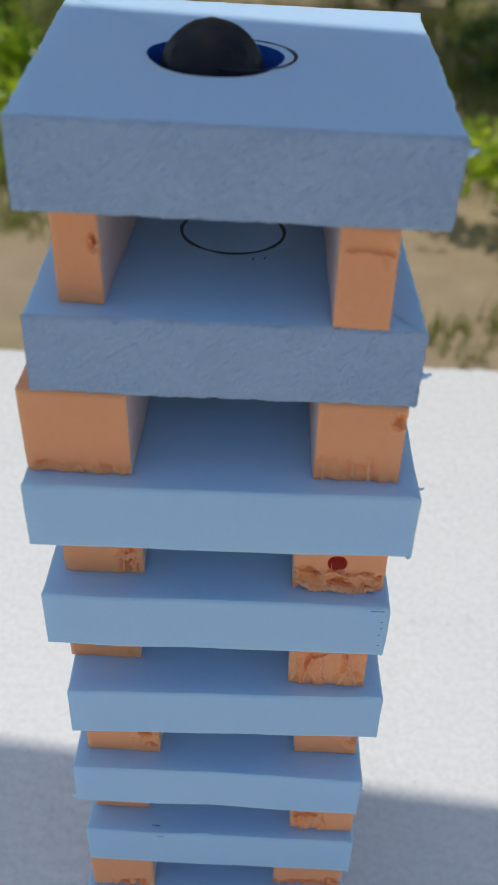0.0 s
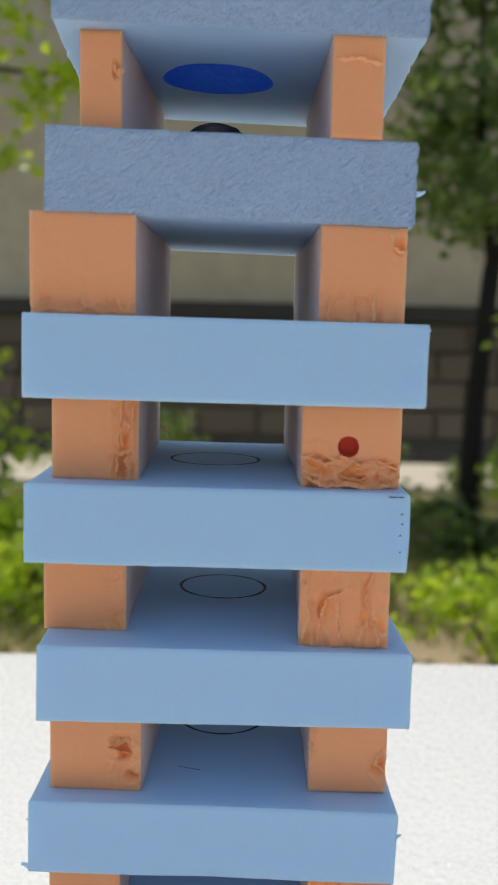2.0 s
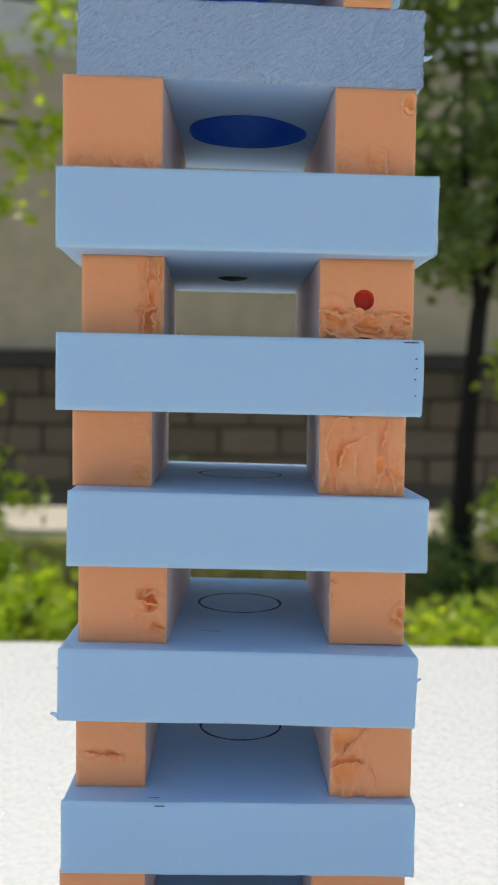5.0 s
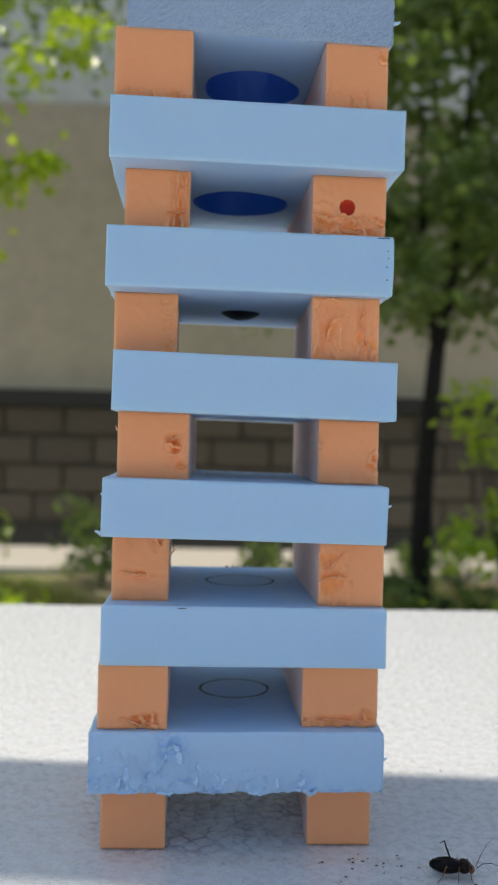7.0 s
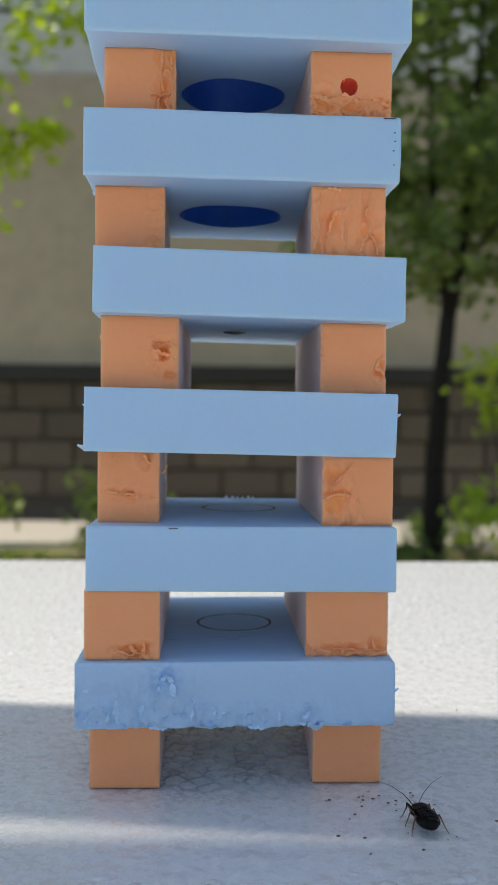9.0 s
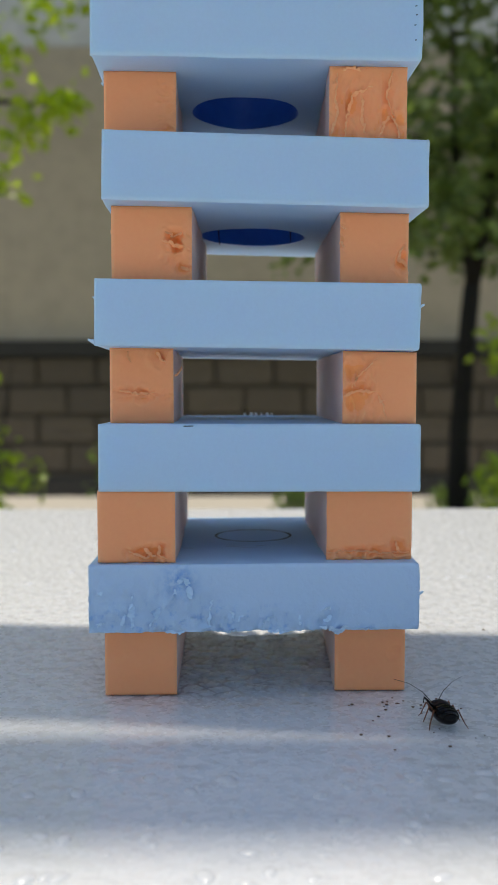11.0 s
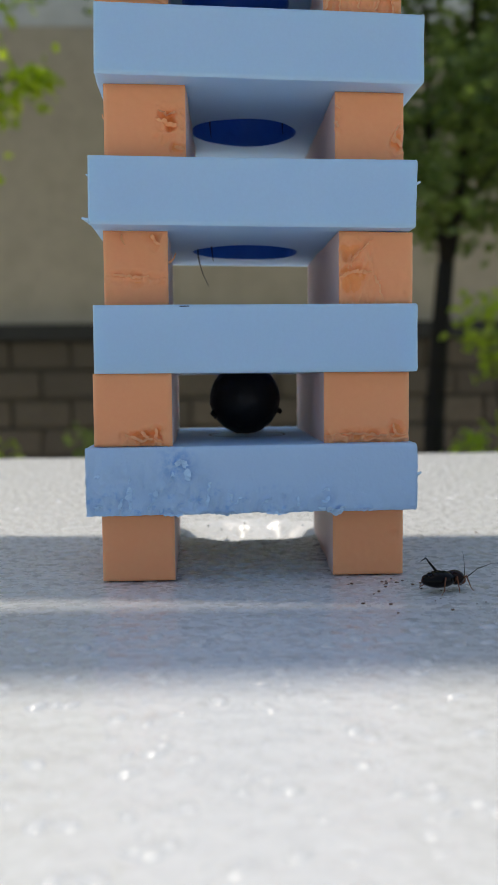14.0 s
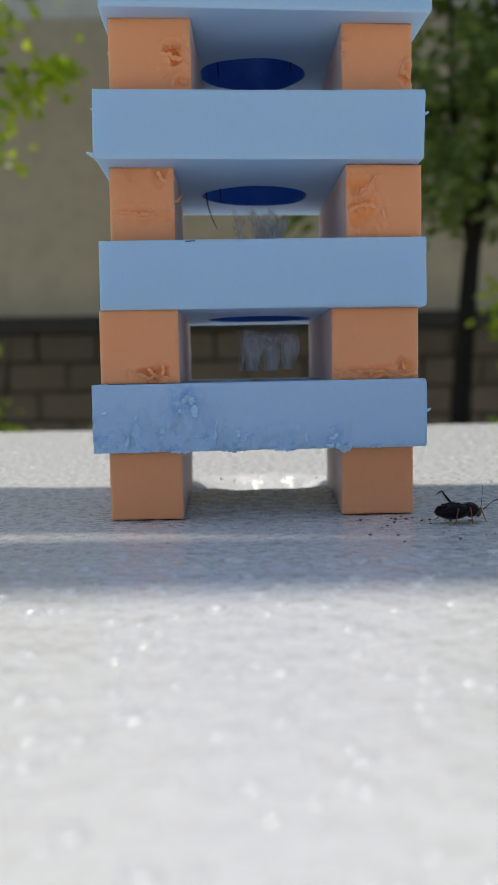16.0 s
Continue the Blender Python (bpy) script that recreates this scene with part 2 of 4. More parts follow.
def part(name, bm, material, parent, label="", at=None, smooth=False):
    """One mesh object under a thing or under a part."""
    materials = material if isinstance(material, tuple) else (material,)
    ob = new(name, mesh_of(name, bm, *materials, smooth=smooth))
    ob.parent = parent
    if at:
        ob.matrix_basis = at
    return tagged(ob, label)


def empty(name, m, label, category, group="", kind=""):
    ob = new(name)
    ob.empty_display_size = 0.01
    ob.matrix_basis = m
    return tagged(ob, label, category, group, kind)


def box(bm, x0, x1, y0, y1, z0, z1, bevel=0.0):
    r = bmesh.ops.create_cube(bm, size=1.0)
    bmesh.ops.scale(bm, vec=(x1 - x0, y1 - y0, z1 - z0), verts=r["verts"])
    bmesh.ops.translate(bm, vec=((x0 + x1) / 2, (y0 + y1) / 2, (z0 + z1) / 2), verts=r["verts"])
    if bevel:
        edges = list({e for v in r["verts"] for e in v.link_edges})
        bmesh.ops.bevel(bm, geom=edges, offset=bevel, segments=2, affect="EDGES")


def tube(bm, points, radii, sides=8, cap=True):
    """A tapered tube along points."""
    rings = []
    for k, (p, r) in enumerate(zip(points, radii)):
        p = Vector(p)
        ahead = (Vector(points[min(k + 1, len(points) - 1)]) - Vector(points[max(k - 1, 0)])).normalized()
        side = ahead.orthogonal().normalized()
        other = ahead.cross(side)
        rings.append([bm.verts.new(p + r * (math.cos(a) * side + math.sin(a) * other)) for a in (2 * math.pi * i / sides for i in range(sides))])
    for a, b in zip(rings, rings[1:]):
        shift = min(range(sides), key=lambda s: sum((a[i].co - b[(i + s) % sides].co).length for i in range(sides)))
        for i in range(sides):
            bm.faces.new((a[i], a[(i + 1) % sides], b[(i + 1 + shift) % sides], b[(i + shift) % sides]))
    if cap:
        bm.faces.new(rings[0][::-1])
        bm.faces.new(rings[-1])


def rough_at(x, y, z, scale, seed):
    return noise.noise(Vector((x * scale + seed * 7.3, y * scale, z * scale)))


def zipper(bm, outer, inner, up, slot):
    """Triangles between two loops that both run anticlockwise round the same centre from its front."""
    centre = sum((v.co for v in inner), Vector()) / len(inner)

    def turns(loop):
        out = []
        for v in loop + loop[:1]:
            a = math.atan2(v.co.y - centre.y, v.co.x - centre.x) + math.pi / 2
            while out and a < out[-1] - math.pi:
                a += 2 * math.pi
            while out and a > out[-1] + math.pi:
                a -= 2 * math.pi
            out.append(a)
        return out

    ta, tb = turns(outer), turns(inner)
    a, b, na, nb = 0, 0, len(outer), len(inner)
    while a < na or b < nb:
        if b >= nb or (a < na and ta[a + 1] <= tb[b + 1]):
            tri = (outer[a % na], outer[(a + 1) % na], inner[b % nb])
            a += 1
        else:
            tri = (outer[a % na], inner[(b + 1) % nb], inner[b % nb])
            b += 1
        f = bm.faces.new(tri if up else tri[::-1])
        f.material_index = slot


# ---- the tower of foam boards and blocks ----
# Each board: front corners in plan and height (left x, right x, left y, right y), heights of top and bottom at both ends.
DEPTH = 0.100
DEPTHS = {0: 0.104, 2: 0.1045, 4: 0.1075, 7: 0.1065}
BOARDS = [
    # x left, x right, y left, y right, top left, top right, bottom left, bottom right, hole x, hole y, rough
    (-0.0432, 0.0495, -0.0015, 0.0018, 0.3529, 0.3504, 0.3325, 0.3303, -0.0045, 0.0480, 1.0),
    (-0.0453, 0.0477, -0.0010, 0.0020, 0.3075, 0.3056, 0.2867, 0.2843, 0.0000, 0.0500, 1.0),
    (-0.0498, 0.0522, -0.0062, -0.0036, 0.2612, 0.2603, 0.2401, 0.2390, -0.0035, 0.0505, 0.15),
    (-0.0505, 0.0490, -0.0032, -0.0010, 0.2178, 0.2168, 0.1968, 0.1959, -0.0040, 0.0535, 0.15),
    (-0.0474, 0.0520, -0.0040, 0.0008, 0.1748, 0.1732, 0.1543, 0.1523, -0.0012, 0.0600, 0.12),
    (-0.0503, 0.0492, -0.0022, -0.0012, 0.1305, 0.1297, 0.1108, 0.1086, -0.0008, 0.0580, 0.15),
    (-0.0498, 0.0502, 0.0002, 0.0007, 0.0864, 0.0863, 0.0655, 0.0652, 0.0002, 0.0610, 0.12),
    (-0.0529, 0.0502, -0.0009, 0.0000, 0.0429, 0.0427, 0.0213, 0.0223, -0.0012, 0.0565, 0.3),
]
HOLE = 0.0190
SKIN = 0.0022
SIDES = 72
HALF_SHIFT = 0.0232


def hole_radius(a, seed):
    return (0.0164 if seed == 0 else HOLE) * (1 + 0.025 * math.sin(3 * a + seed) + 0.015 * math.sin(5 * a + 2 * seed))


def hole_loop(seed, cx, cy):
    out = []
    for i in range(SIDES):
        a = -math.pi / 2 + 2 * math.pi * i / SIDES
        r = hole_radius(a, seed)
        out.append((cx + r * math.cos(a), cy + r * math.sin(a)))
    return out


def board_outline(w, d, seed, rough):
    """Loop of plan points, anticlockwise from the middle of the front."""
    n_front, n_side = 130, 40
    pts = []
    corners = [(-w / 2, 0), (w / 2, 0), (w / 2, d), (-w / 2, d)]
    for k in range(4):
        a, b = corners[k], corners[(k + 1) % 4]
        n = n_front if k % 2 == 0 else n_side
        for i in range(n):
            f = i / n
            pts.append((a[0] + (b[0] - a[0]) * f, a[1] + (b[1] - a[1]) * f, k))
    half = n_front // 2
    return pts[half:] + pts[:half]


def foam_board(n, row):
    xl, xr, yl, yr, tl, tr, bl, br, hx, hy, rough = row
    w = math.hypot(xr - xl, yr - yl)
    turn, tilt = math.atan2(yr - yl, xr - xl), math.atan2((bl + tl) - (br + tr), 2 * (xr - xl))
    thick = (tl + tr - bl - br) / 2
    mid = Vector(((xl + xr) / 2, (yl + yr) / 2, (bl + br) / 2))
    m = Matrix.LocRotScale(mid, Euler((0, tilt, turn)), None)
    cuts = "rough-sawn edge" if rough > 0.9 else ("torn front face" if n == 7 else "smooth cut edges")
    place = "resting on orange blocks" if n else "topping the tower"
    thing = empty("foam_board", m, f"pale blue foam board, {cuts}, {place}", "foam board", "stacked foam boards")
    inner = m.inverted() @ Vector((hx, hy, mid.z))
    cx, cy = inner.x, inner.y
    bm = bmesh.new()
    deep = DEPTHS.get(n, DEPTH)
    flare = 0.095 if n == 0 else 0.0
    outline = [(x * (1 + flare * y / deep), y, k) for x, y, k in board_outline(w, deep, n, rough)]
    levels = [0.0, 0.0004, 0.0012] + [thick * k / 14 for k in range(1, 14)] + [thick - 0.0012, thick - 0.0004, thick]
    rows = []
    for z in levels:
        inset = 0.0005 if z in (0.0, thick) else (0.00012 if z < 0.0005 or z > thick - 0.0005 else 0)
        ring = []
        for x, y, k in outline:
            nx, ny = ((0, -1), (1, 0), (0, 1), (-1, 0))[k]
            sway = 0.0006 * rough_at(x, y, 0, 18, n) + 0.0004 * rough_at(x, y, z, 45, n + 20)
            grain = rough * (0.0005 * rough_at(x * 0.8 + z * 0.9, y, z - x * 0.5, 380, n) + 0.0003 * rough_at(x, y, z, 950, n + 3))
            chip = 0.0
            if z in (0.0, thick):
                chip = 0.0007 * max(0.0, rough_at(x, y, z, 160, n + 9) - 0.25) * (1 + rough)
            if n == 7 and k == 0:
                low = max(0.0, 1 - z / (thick * (0.95 if x < -0.012 else 0.45)))
                torn = max(0.0, rough_at(x, y, z, 230, 31) + 0.12) + 0.6 * max(0.0, rough_at(x, y, z, 520, 33))
                wild = 1 - 2.2 * abs(rough_at(x, y, z, 260, 31))
                chip += (0.0011 * torn - 0.0016 * max(0.0, wild) ** 3) * min(1, low * 2.4) * (1.0 if x < 0.028 else 0.4)
                pit = math.hypot(x + 0.0235, z - thick * 0.72)
                chip += 0.0014 * max(0.0, 1 - pit / 0.006) * (0.7 + rough_at(x, y, z, 600, 5))
            off = sway + grain - inset - chip
            ring.append(bm.verts.new((x + nx * off, y + ny * off, z)))
        rows.append(ring)
    count = len(outline)
    for a, b in zip(rows, rows[1:]):
        for i in range(count):
            f = bm.faces.new((a[i], a[(i + 1) % count], b[(i + 1) % count], b[i]))
            f.smooth = True
            if rough > 0.9 and outline[i][2] in (0, 2):
                f.material_index = 2
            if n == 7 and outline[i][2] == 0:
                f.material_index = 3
    plan = hole_loop(n, cx, cy)
    for z, row, up in ((thick, rows[-1], True), (0.0, rows[0], False)):
        ring = [bm.verts.new(v.co) for v in row]
        inner_ring = [bm.verts.new((x, y, z)) for x, y in plan]
        zipper(bm, ring, inner_ring, up, 0)
    walls = []
    for k in range(9):
        z = thick * k / 8
        swell = 1.0 if k in (0, 8) else 1.0 + 0.035 * math.sin(math.pi * k / 8)
        walls.append([bm.verts.new((cx + (x - cx) * swell * (1 + (0.012 * rough_at(x, y, z, 300, n) if 0 < k < 8 else 0)), cy + (y - cy) * swell, z)) for x, y in plan])
    for a, b in zip(walls, walls[1:]):
        for i in range(SIDES):
            f = bm.faces.new((a[(i + 1) % SIDES], a[i], b[i], b[(i + 1) % SIDES]))
            f.material_index, f.smooth = 1, True
    part("board_body", bm, (BLUE, MELT, BLUE_ROUGH, BLUE_TORN_SHADE), thing)
    moving = []
    if n == 0:
        pen_ring(thing, thick, cx + 0.0058, cy + 0.003, 0.0135, 0, 2 * math.pi)
        return thing, moving, thick
    for side in (1, -1):
        half = plan[: SIDES // 2 + 1] if side > 0 else plan[SIDES // 2 :] + plan[:1]
        for layer, z0, z1 in (("upper", SKIN, thick), ("under", 0.0, SKIN)):
            bm = bmesh.new()
            low = [bm.verts.new((x, y, z0)) for x, y in half]
            top = [bm.verts.new((x, y, z1)) for x, y in half]
            bm.faces.new(top)
            bm.faces.new(low[::-1])
            for i in range(len(half)):
                j = (i + 1) % len(half)
                bm.faces.new((low[i], low[j], top[j], top[i]))
            plug = part("melting_plug", bm, BLUE, thing, "foam disc that melts back into the hole")
            if layer == "upper":
                pen_ring(plug, thick, cx, cy, 0.01385, -math.pi / 2 if side > 0 else math.pi / 2, math.pi)
            moving.append((plug, layer, side))
    return thing, moving, thick


def pen_ring(parent, z, cx, cy, radius, start, sweep):
    bm = bmesh.new()
    steps, last = 60, None
    for i in range(steps + 1):
        a = start + sweep * i / steps
        wide = 0.0005 + 0.0001 * math.sin(7 * a)
        pair = [bm.verts.new((cx + r * math.cos(a), cy + r * math.sin(a), z + 0.00006)) for r in (radius - wide, radius + wide)]
        if last:
            bm.faces.new((last[0], last[1], pair[1], pair[0]))
        last = pair
    part("pen_circle", bm, PEN, parent, "hand-drawn dark blue pen line")


BOARD_THINGS = [foam_board(n, row) for n, row in enumerate(BOARDS)]


def plane_height(n, x, low):
    """Height of a board's under side (low) or top at x."""
    if n > 7:
        return 0.0
    xl, xr, _, _, tl, tr, bl, br = BOARDS[n][:8]
    a, b = (bl, br) if low else (tl, tr)
    return a + (b - a) * (x - xl) / (xr - xl)


# Blocks: level, left x, right x, front y, back-shift of x, list of gouges (u, v, size, depth), crumbly amount at the foot.
BLOCKS = [
    (0, -0.0375, -0.0268, 0.0057, 0.0015, [(0.85, 0.62, 0.10, 0.0012)], 0.1),
    (0, 0.0261, 0.0391, 0.0016, -0.002, [(0.85, 0.75, 0.14, 0.0007)], 0.05),
    (1, -0.0490, -0.0222, -0.0007, 0.0, [], 0.35),
    (1, 0.0245, 0.0464, 0.0017, -0.003, [(0.93, 0.82, 0.10, 0.0022)], 0.5),
    (2, -0.0452, -0.0222, 0.0065, -0.004, [(0.80, 0.35, 0.16, 0.0012), (0.82, 0.15, 0.14, 0.0013)], 0.3),
    (2, 0.0212, 0.0473, 0.0045, -0.002, [(0.12, 0.30, 0.2, 0.0015), (0.5, 0.12, 0.2, 0.0012)], 0.9),
    (3, -0.0485, -0.0258, 0.0103, -0.003, [(0.85, 0.12, 0.15, 0.0007)], 0.2),
    (3, 0.0218, 0.0458, 0.0040, 0.002, [(0.25, 0.5, 0.18, 0.0010), (0.72, 0.35, 0.12, 0.0012), (0.9, 0.3, 0.1, 0.0010)], 0.9),
    (4, -0.0459, -0.0208, 0.0055, 0.0013, [(0.78, 0.62, 0.12, 0.0012), (0.82, 0.48, 0.10, 0.0032), (0.88, 0.2, 0.1, 0.001)], 0.2),
    (4, 0.0258, 0.0475, 0.0092, -0.001, [(0.93, 0.32, 0.13, 0.0030)], 0.15),
    (5, -0.0474, -0.0271, 0.0100, -0.0025, [(0.5, 0.37, 0.12, 0.0010), (0.75, 0.9, 0.15, 0.001)], 0.25),
    (5, 0.0264, 0.0496, 0.0050, -0.0015, [(0.15, 0.75, 0.16, 0.0016), (0.2, 0.35, 0.2, 0.0022)], 0.3),
    (6, -0.0505, -0.0262, 0.0018, -0.002, [(0.65, 0.12, 0.14, 0.0014), (0.8, 0.2, 0.1, 0.0012)], 0.25),
    (6, 0.0216, 0.0487, 0.0060, -0.001, [(0.55, 0.13, 0.1, 0.0008), (0.85, 0.2, 0.12, 0.0012)], 0.3),
    (7, -0.0489, -0.0261, 0.0040, -0.002, [], 0.12),
    (7, 0.0245, 0.0472, 0.0080, 0.003, [(0.85, 0.55, 0.1, 0.0006)], 0.1),
]


# Torn patches of the cut ends: (u from, u to, v from, v to, depth).
TORN = {0: (0.75, 1.0, 0.5, 0.75, 0.0008), 2: (0.0, 1.0, 0.0, 0.2, 0.0007), 3: (0.0, 0.75, 0.0, 0.4, 0.0006), 4: (0.68, 1.0, 0.0, 1.0, 0.0012), 5: (0.0, 1.0, 0.0, 0.42, 0.0014), 6: (0.7, 1.0, 0.0, 0.9, 0.0005), 7: (0.0, 1.0, 0.0, 0.95, 0.0006),
        8: (0.6, 1.0, 0.1, 0.75, 0.0007), 10: (0.0, 1.0, 0.28, 0.5, 0.0007), 11: (0.0, 0.52, 0.0, 0.95, 0.0010), 12: (0.3, 0.95, 0.0, 0.26, 0.0012), 13: (0.0, 1.0, 0.0, 0.24, 0.0011), 9: (0.0, 0.12, 0.4, 0.95, 0.0008)}


def torn_depth(n, u, v, x, z):
    if n not in TORN:
        return 0.0
    u0, u1, v0, v1, amp = TORN[n]
    fade = min(1.0, max(0.0, min((u - u0) / 0.08 if u0 > 0 else 1, (u1 - u) / 0.08 if u1 < 1 else 1, (v - v0) / 0.08 if v0 > 0 else 1, (v1 - v) / 0.12 if v1 < 1 else 1) + 0.5 * rough_at(x, 0, z, 300, n + 60)))
    tall = 0.45 if n in (4, 7, 11) else 1.4
    lip = max(0.0, 1 - 3.2 * abs(rough_at(x, 0, z * tall, 210, n + 50))) ** 2
    return fade * amp * (0.55 - lip + 0.9 * max(0.0, rough_at(x, 0, z * tall, 330, n + 70)) + 0.55 * rough_at(x, 0, z * tall, 900, n + 80))


def foam_block(n, row):
    level, x0, x1, y0, shift, gouges, crumble = row
    y1 = 0.097 - 0.002 * (n % 3)
    red = n == 5
    bm = bmesh.new()
    nu, nv = 62, 54
    grid = []
    for j in range(nv + 1):
        line = []
        for i in range(nu + 1):
            u, v = i / nu, j / nv
            x = x0 + (x1 - x0) * u
            zb, zt = plane_height(level + 1, x, False), plane_height(level, x, True)
            z = zb + (zt - zb) * v
            edge = min(u, 1 - u, v, 1 - v)
            off = 0.0004 * max(0.0, 1 - edge / 0.05) ** 2
            off += torn_depth(n, u, v, x, z) + 0.00010 * rough_at(x, 0, z, 420, n) + 0.0003 * rough_at(x, 0, z, 60, n + 40)
            for gu, gv, size, deep in gouges:
                d = math.hypot(u - gu, (v - gv) * 0.9) / size + 0.32 * rough_at(x, 0, z, 380, n + 11)
                off += deep * max(0.0, 1 - d)
                off -= deep * 0.16 * max(0.0, 1 - abs(d - 1.1) / 0.28)
            foot = max(0.0, 1 - v / 0.26)
            off += crumble * 0.0016 * foot * max(0.0, rough_at(x, 0, z * 0.4, 520, n + 2) + 0.1)
            if red:
                dx, dz = (u - 0.47) * (x1 - x0), (v - 0.50) * (zt - zb)
                d = math.hypot(dx, dz)
                if 0.00245 < d < 0.0029:
                    x, z = x + dx * (0.0028 / d - 1), z + dz * (0.0028 / d - 1)
                elif d <= 0.00245:
                    off = 0.0034
                rim = max(0.0, 1 - abs(v - 0.33 - 0.05 * math.sin(9 * u)) / 0.07) if d > 0.0031 else 0.0
                off -= 0.0013 * rim * max(0, rough_at(x, 0, z, 500, 4) + 0.4)
            line.append(bm.verts.new((x, y0 + off, z)))
        grid.append(line)
    for j in range(nv):
        for i in range(nu):
            f = bm.faces.new((grid[j][i], grid[j][i + 1], grid[j + 1][i + 1], grid[j + 1][i]))
            f.smooth = True
            if sum(v.co.y for v in f.verts) / 4 > y0 + 0.00080 and 1 < i < nu - 2 and 1 < j < nv - 2:
                f.material_index = 2
            if red:
                c = f.calc_center_median()
                zb, zt = plane_height(level + 1, c.x, False), plane_height(level, c.x, True)
                d = math.hypot(c.x - (x0 + 0.47 * (x1 - x0)), c.z - (zb + 0.50 * (zt - zb)))
                f.material_index = 1 if d < 0.00275 else f.material_index
    # sides, top, foot and back, with a slightly uneven run to the back
    rim = [grid[0][i] for i in range(nu)] + [grid[j][nu] for j in range(nv)] + [grid[nv][i] for i in range(nu, 0, -1)] + [grid[j][0] for j in range(nv, 0, -1)]
    base = [v.co.copy() for v in rim]
    last = [bm.verts.new(c) for c in base]
    steps = 14
    for k in range(1, steps + 1):
        f = k / steps
        ring = []
        for c in base:
            bow = 0.0005 * rough_at(c.x, f, c.z, 5, n) + 0.00018 * rough_at(c.x, f * 0.09, c.z, 300, n)
            inward = -1 if abs(c.x - x0) < 0.002 else (1 if abs(c.x - x1) < 0.002 else 0)
            ring.append(bm.verts.new((c.x + shift * f + inward * bow, c.y + (y1 - c.y) * f, c.z)))
        for i in range(len(ring)):
            j = (i + 1) % len(ring)
            f = bm.faces.new((last[j], last[i], ring[i], ring[j]))
            f.smooth = True
            f.material_index = 3 if nu <= i < nu + nv or i >= 2 * nu + nv else 0
        last = ring
    bm.faces.new([bm.verts.new(v.co) for v in last][::-1])
    where = "standing on the white sheet" if level == 7 else "between two blue boards"
    look_of = "with a small red hole" if red else ("with torn gouges" if gouges else "cleanly cut")
    ob = new("foam_block", mesh_of("foam_block", bm, ORANGE, RED, ORANGE_DEEP, ORANGE_BOUNCE))
    return tagged(ob, f"orange foam block {look_of}, {where}", "foam block", "spacer blocks of the tower")


BLOCK_THINGS = [foam_block(n, row) for n, row in enumerate(BLOCKS)]

# ---- the steel ball ----
BALL_R = 0.0129


def steel_ball():
    bm = bmesh.new()
    bmesh.ops.create_icosphere(bm, subdivisions=5, radius=BALL_R)
    for v in bm.verts:
        d = v.co.normalized()
        v.co += d * (0.00012 * noise.noise(d * 9) + 0.0011 * max(0.0, noise.noise(d * 5 + Vector((3, 1, 7))) - 0.35))
    ball = empty("steel_ball", pose(0, 0.055, 0.345), "hot blackened steel ball melting its way down through the boards", "steel ball")
    part("ball_body", bm, BALL, ball, smooth=True)
    for k, (x, y, z, r) in enumerate([(-0.0115, -0.004, -0.0052, 0.0012), (-0.0108, -0.0052, -0.0062, 0.0009), (0.0124, -0.002, -0.0045, 0.0011)]):
        bm = bmesh.new()
        bmesh.ops.create_icosphere(bm, subdivisions=3, radius=r)
        for v in bm.verts:
            v.co += v.co.normalized() * r * 0.5 * noise.noise(v.co * 900 + Vector((k, 0, 0)))
        part("burnt_crust", bm, BALL, ball, "lump of burnt foam residue", at=pose(x, y, z), smooth=True)
    return ball


BALL_THING = steel_ball()


def strand(bm, x, y, z0, length, lean, r=0.00022):
    pts = [(x + lean * f * f, y, z0 - length * f) for f in (0, 0.25, 0.5, 0.75, 1.0)]
    tube(bm, pts, [r * (1.3 - 0.8 * f) for f in (0, 0.25, 0.5, 0.75, 1.0)], 6)


def melt_strand(board, x, y, length, lean):
    """A thread of melted foam at the rim of a board's hole; it starts within the board."""
    thing, _, thick = BOARD_THINGS[board]
    bm = bmesh.new()
    strand(bm, x, y, 0, length, lean)
    return part("melt_strand", bm, PEN, thing, "dark thread of melted foam")


STRANDS = [
    (4, melt_strand(4, -0.0135, 0.050, 0.006, 0.0006), 9.2), (4, melt_strand(4, 0.0120, 0.048, 0.0045, 0.0002), 9.2),
    (5, melt_strand(5, -0.0175, 0.052, 0.014, 0.004), 11.4), (5, melt_strand(5, -0.0125, 0.045, 0.006, 0.0006), 11.4),
]


def burr(board, x, y, z, length, side):
    """A curl of torn foam left on a board's edge."""
    thing, _, thick = BOARD_THINGS[board]
    bm = bmesh.new()
    pts = [(x + side * length * f, y, z + length * 0.35 * f * f) for f in (-0.3, 0.2, 0.6, 1.0)]
    tube(bm, pts, [length * r for r in (0.42, 0.36, 0.27, 0.16)], 8)
    for v in bm.verts:
        v.co += Vector((1, 1, 1)) * length * 0.12 * noise.noise(v.co * 1500)
    part("burr", bm, BLUE_CHIP, thing, "torn curl of foam", smooth=True)


for row in [(0, 0.0465, 0.0015, 0.0165, 0.0026, 1), (1, 0.0470, 0.001, 0.0085, 0.0020, 1), (5, 0.0495, 0.001, 0.0135, 0.0016, 1), (5, -0.0495, 0.001, 0.0012, 0.0022, -1),
            (5, -0.0495, 0.001, 0.0145, 0.0010, -1), (7, 0.0515, 0.002, 0.0110, 0.0016, 1), (2, 0.051, 0.006, 0.0195, 0.0012, 1), (3, -0.0485, 0.03, 0.001, 0.0018, -1), (7, 0.022, 0.0, 0.0008, 0.0016, -1), (3, 0.044, 0.06, 0.0008, 0.0016, 1)]:
    burr(*row)


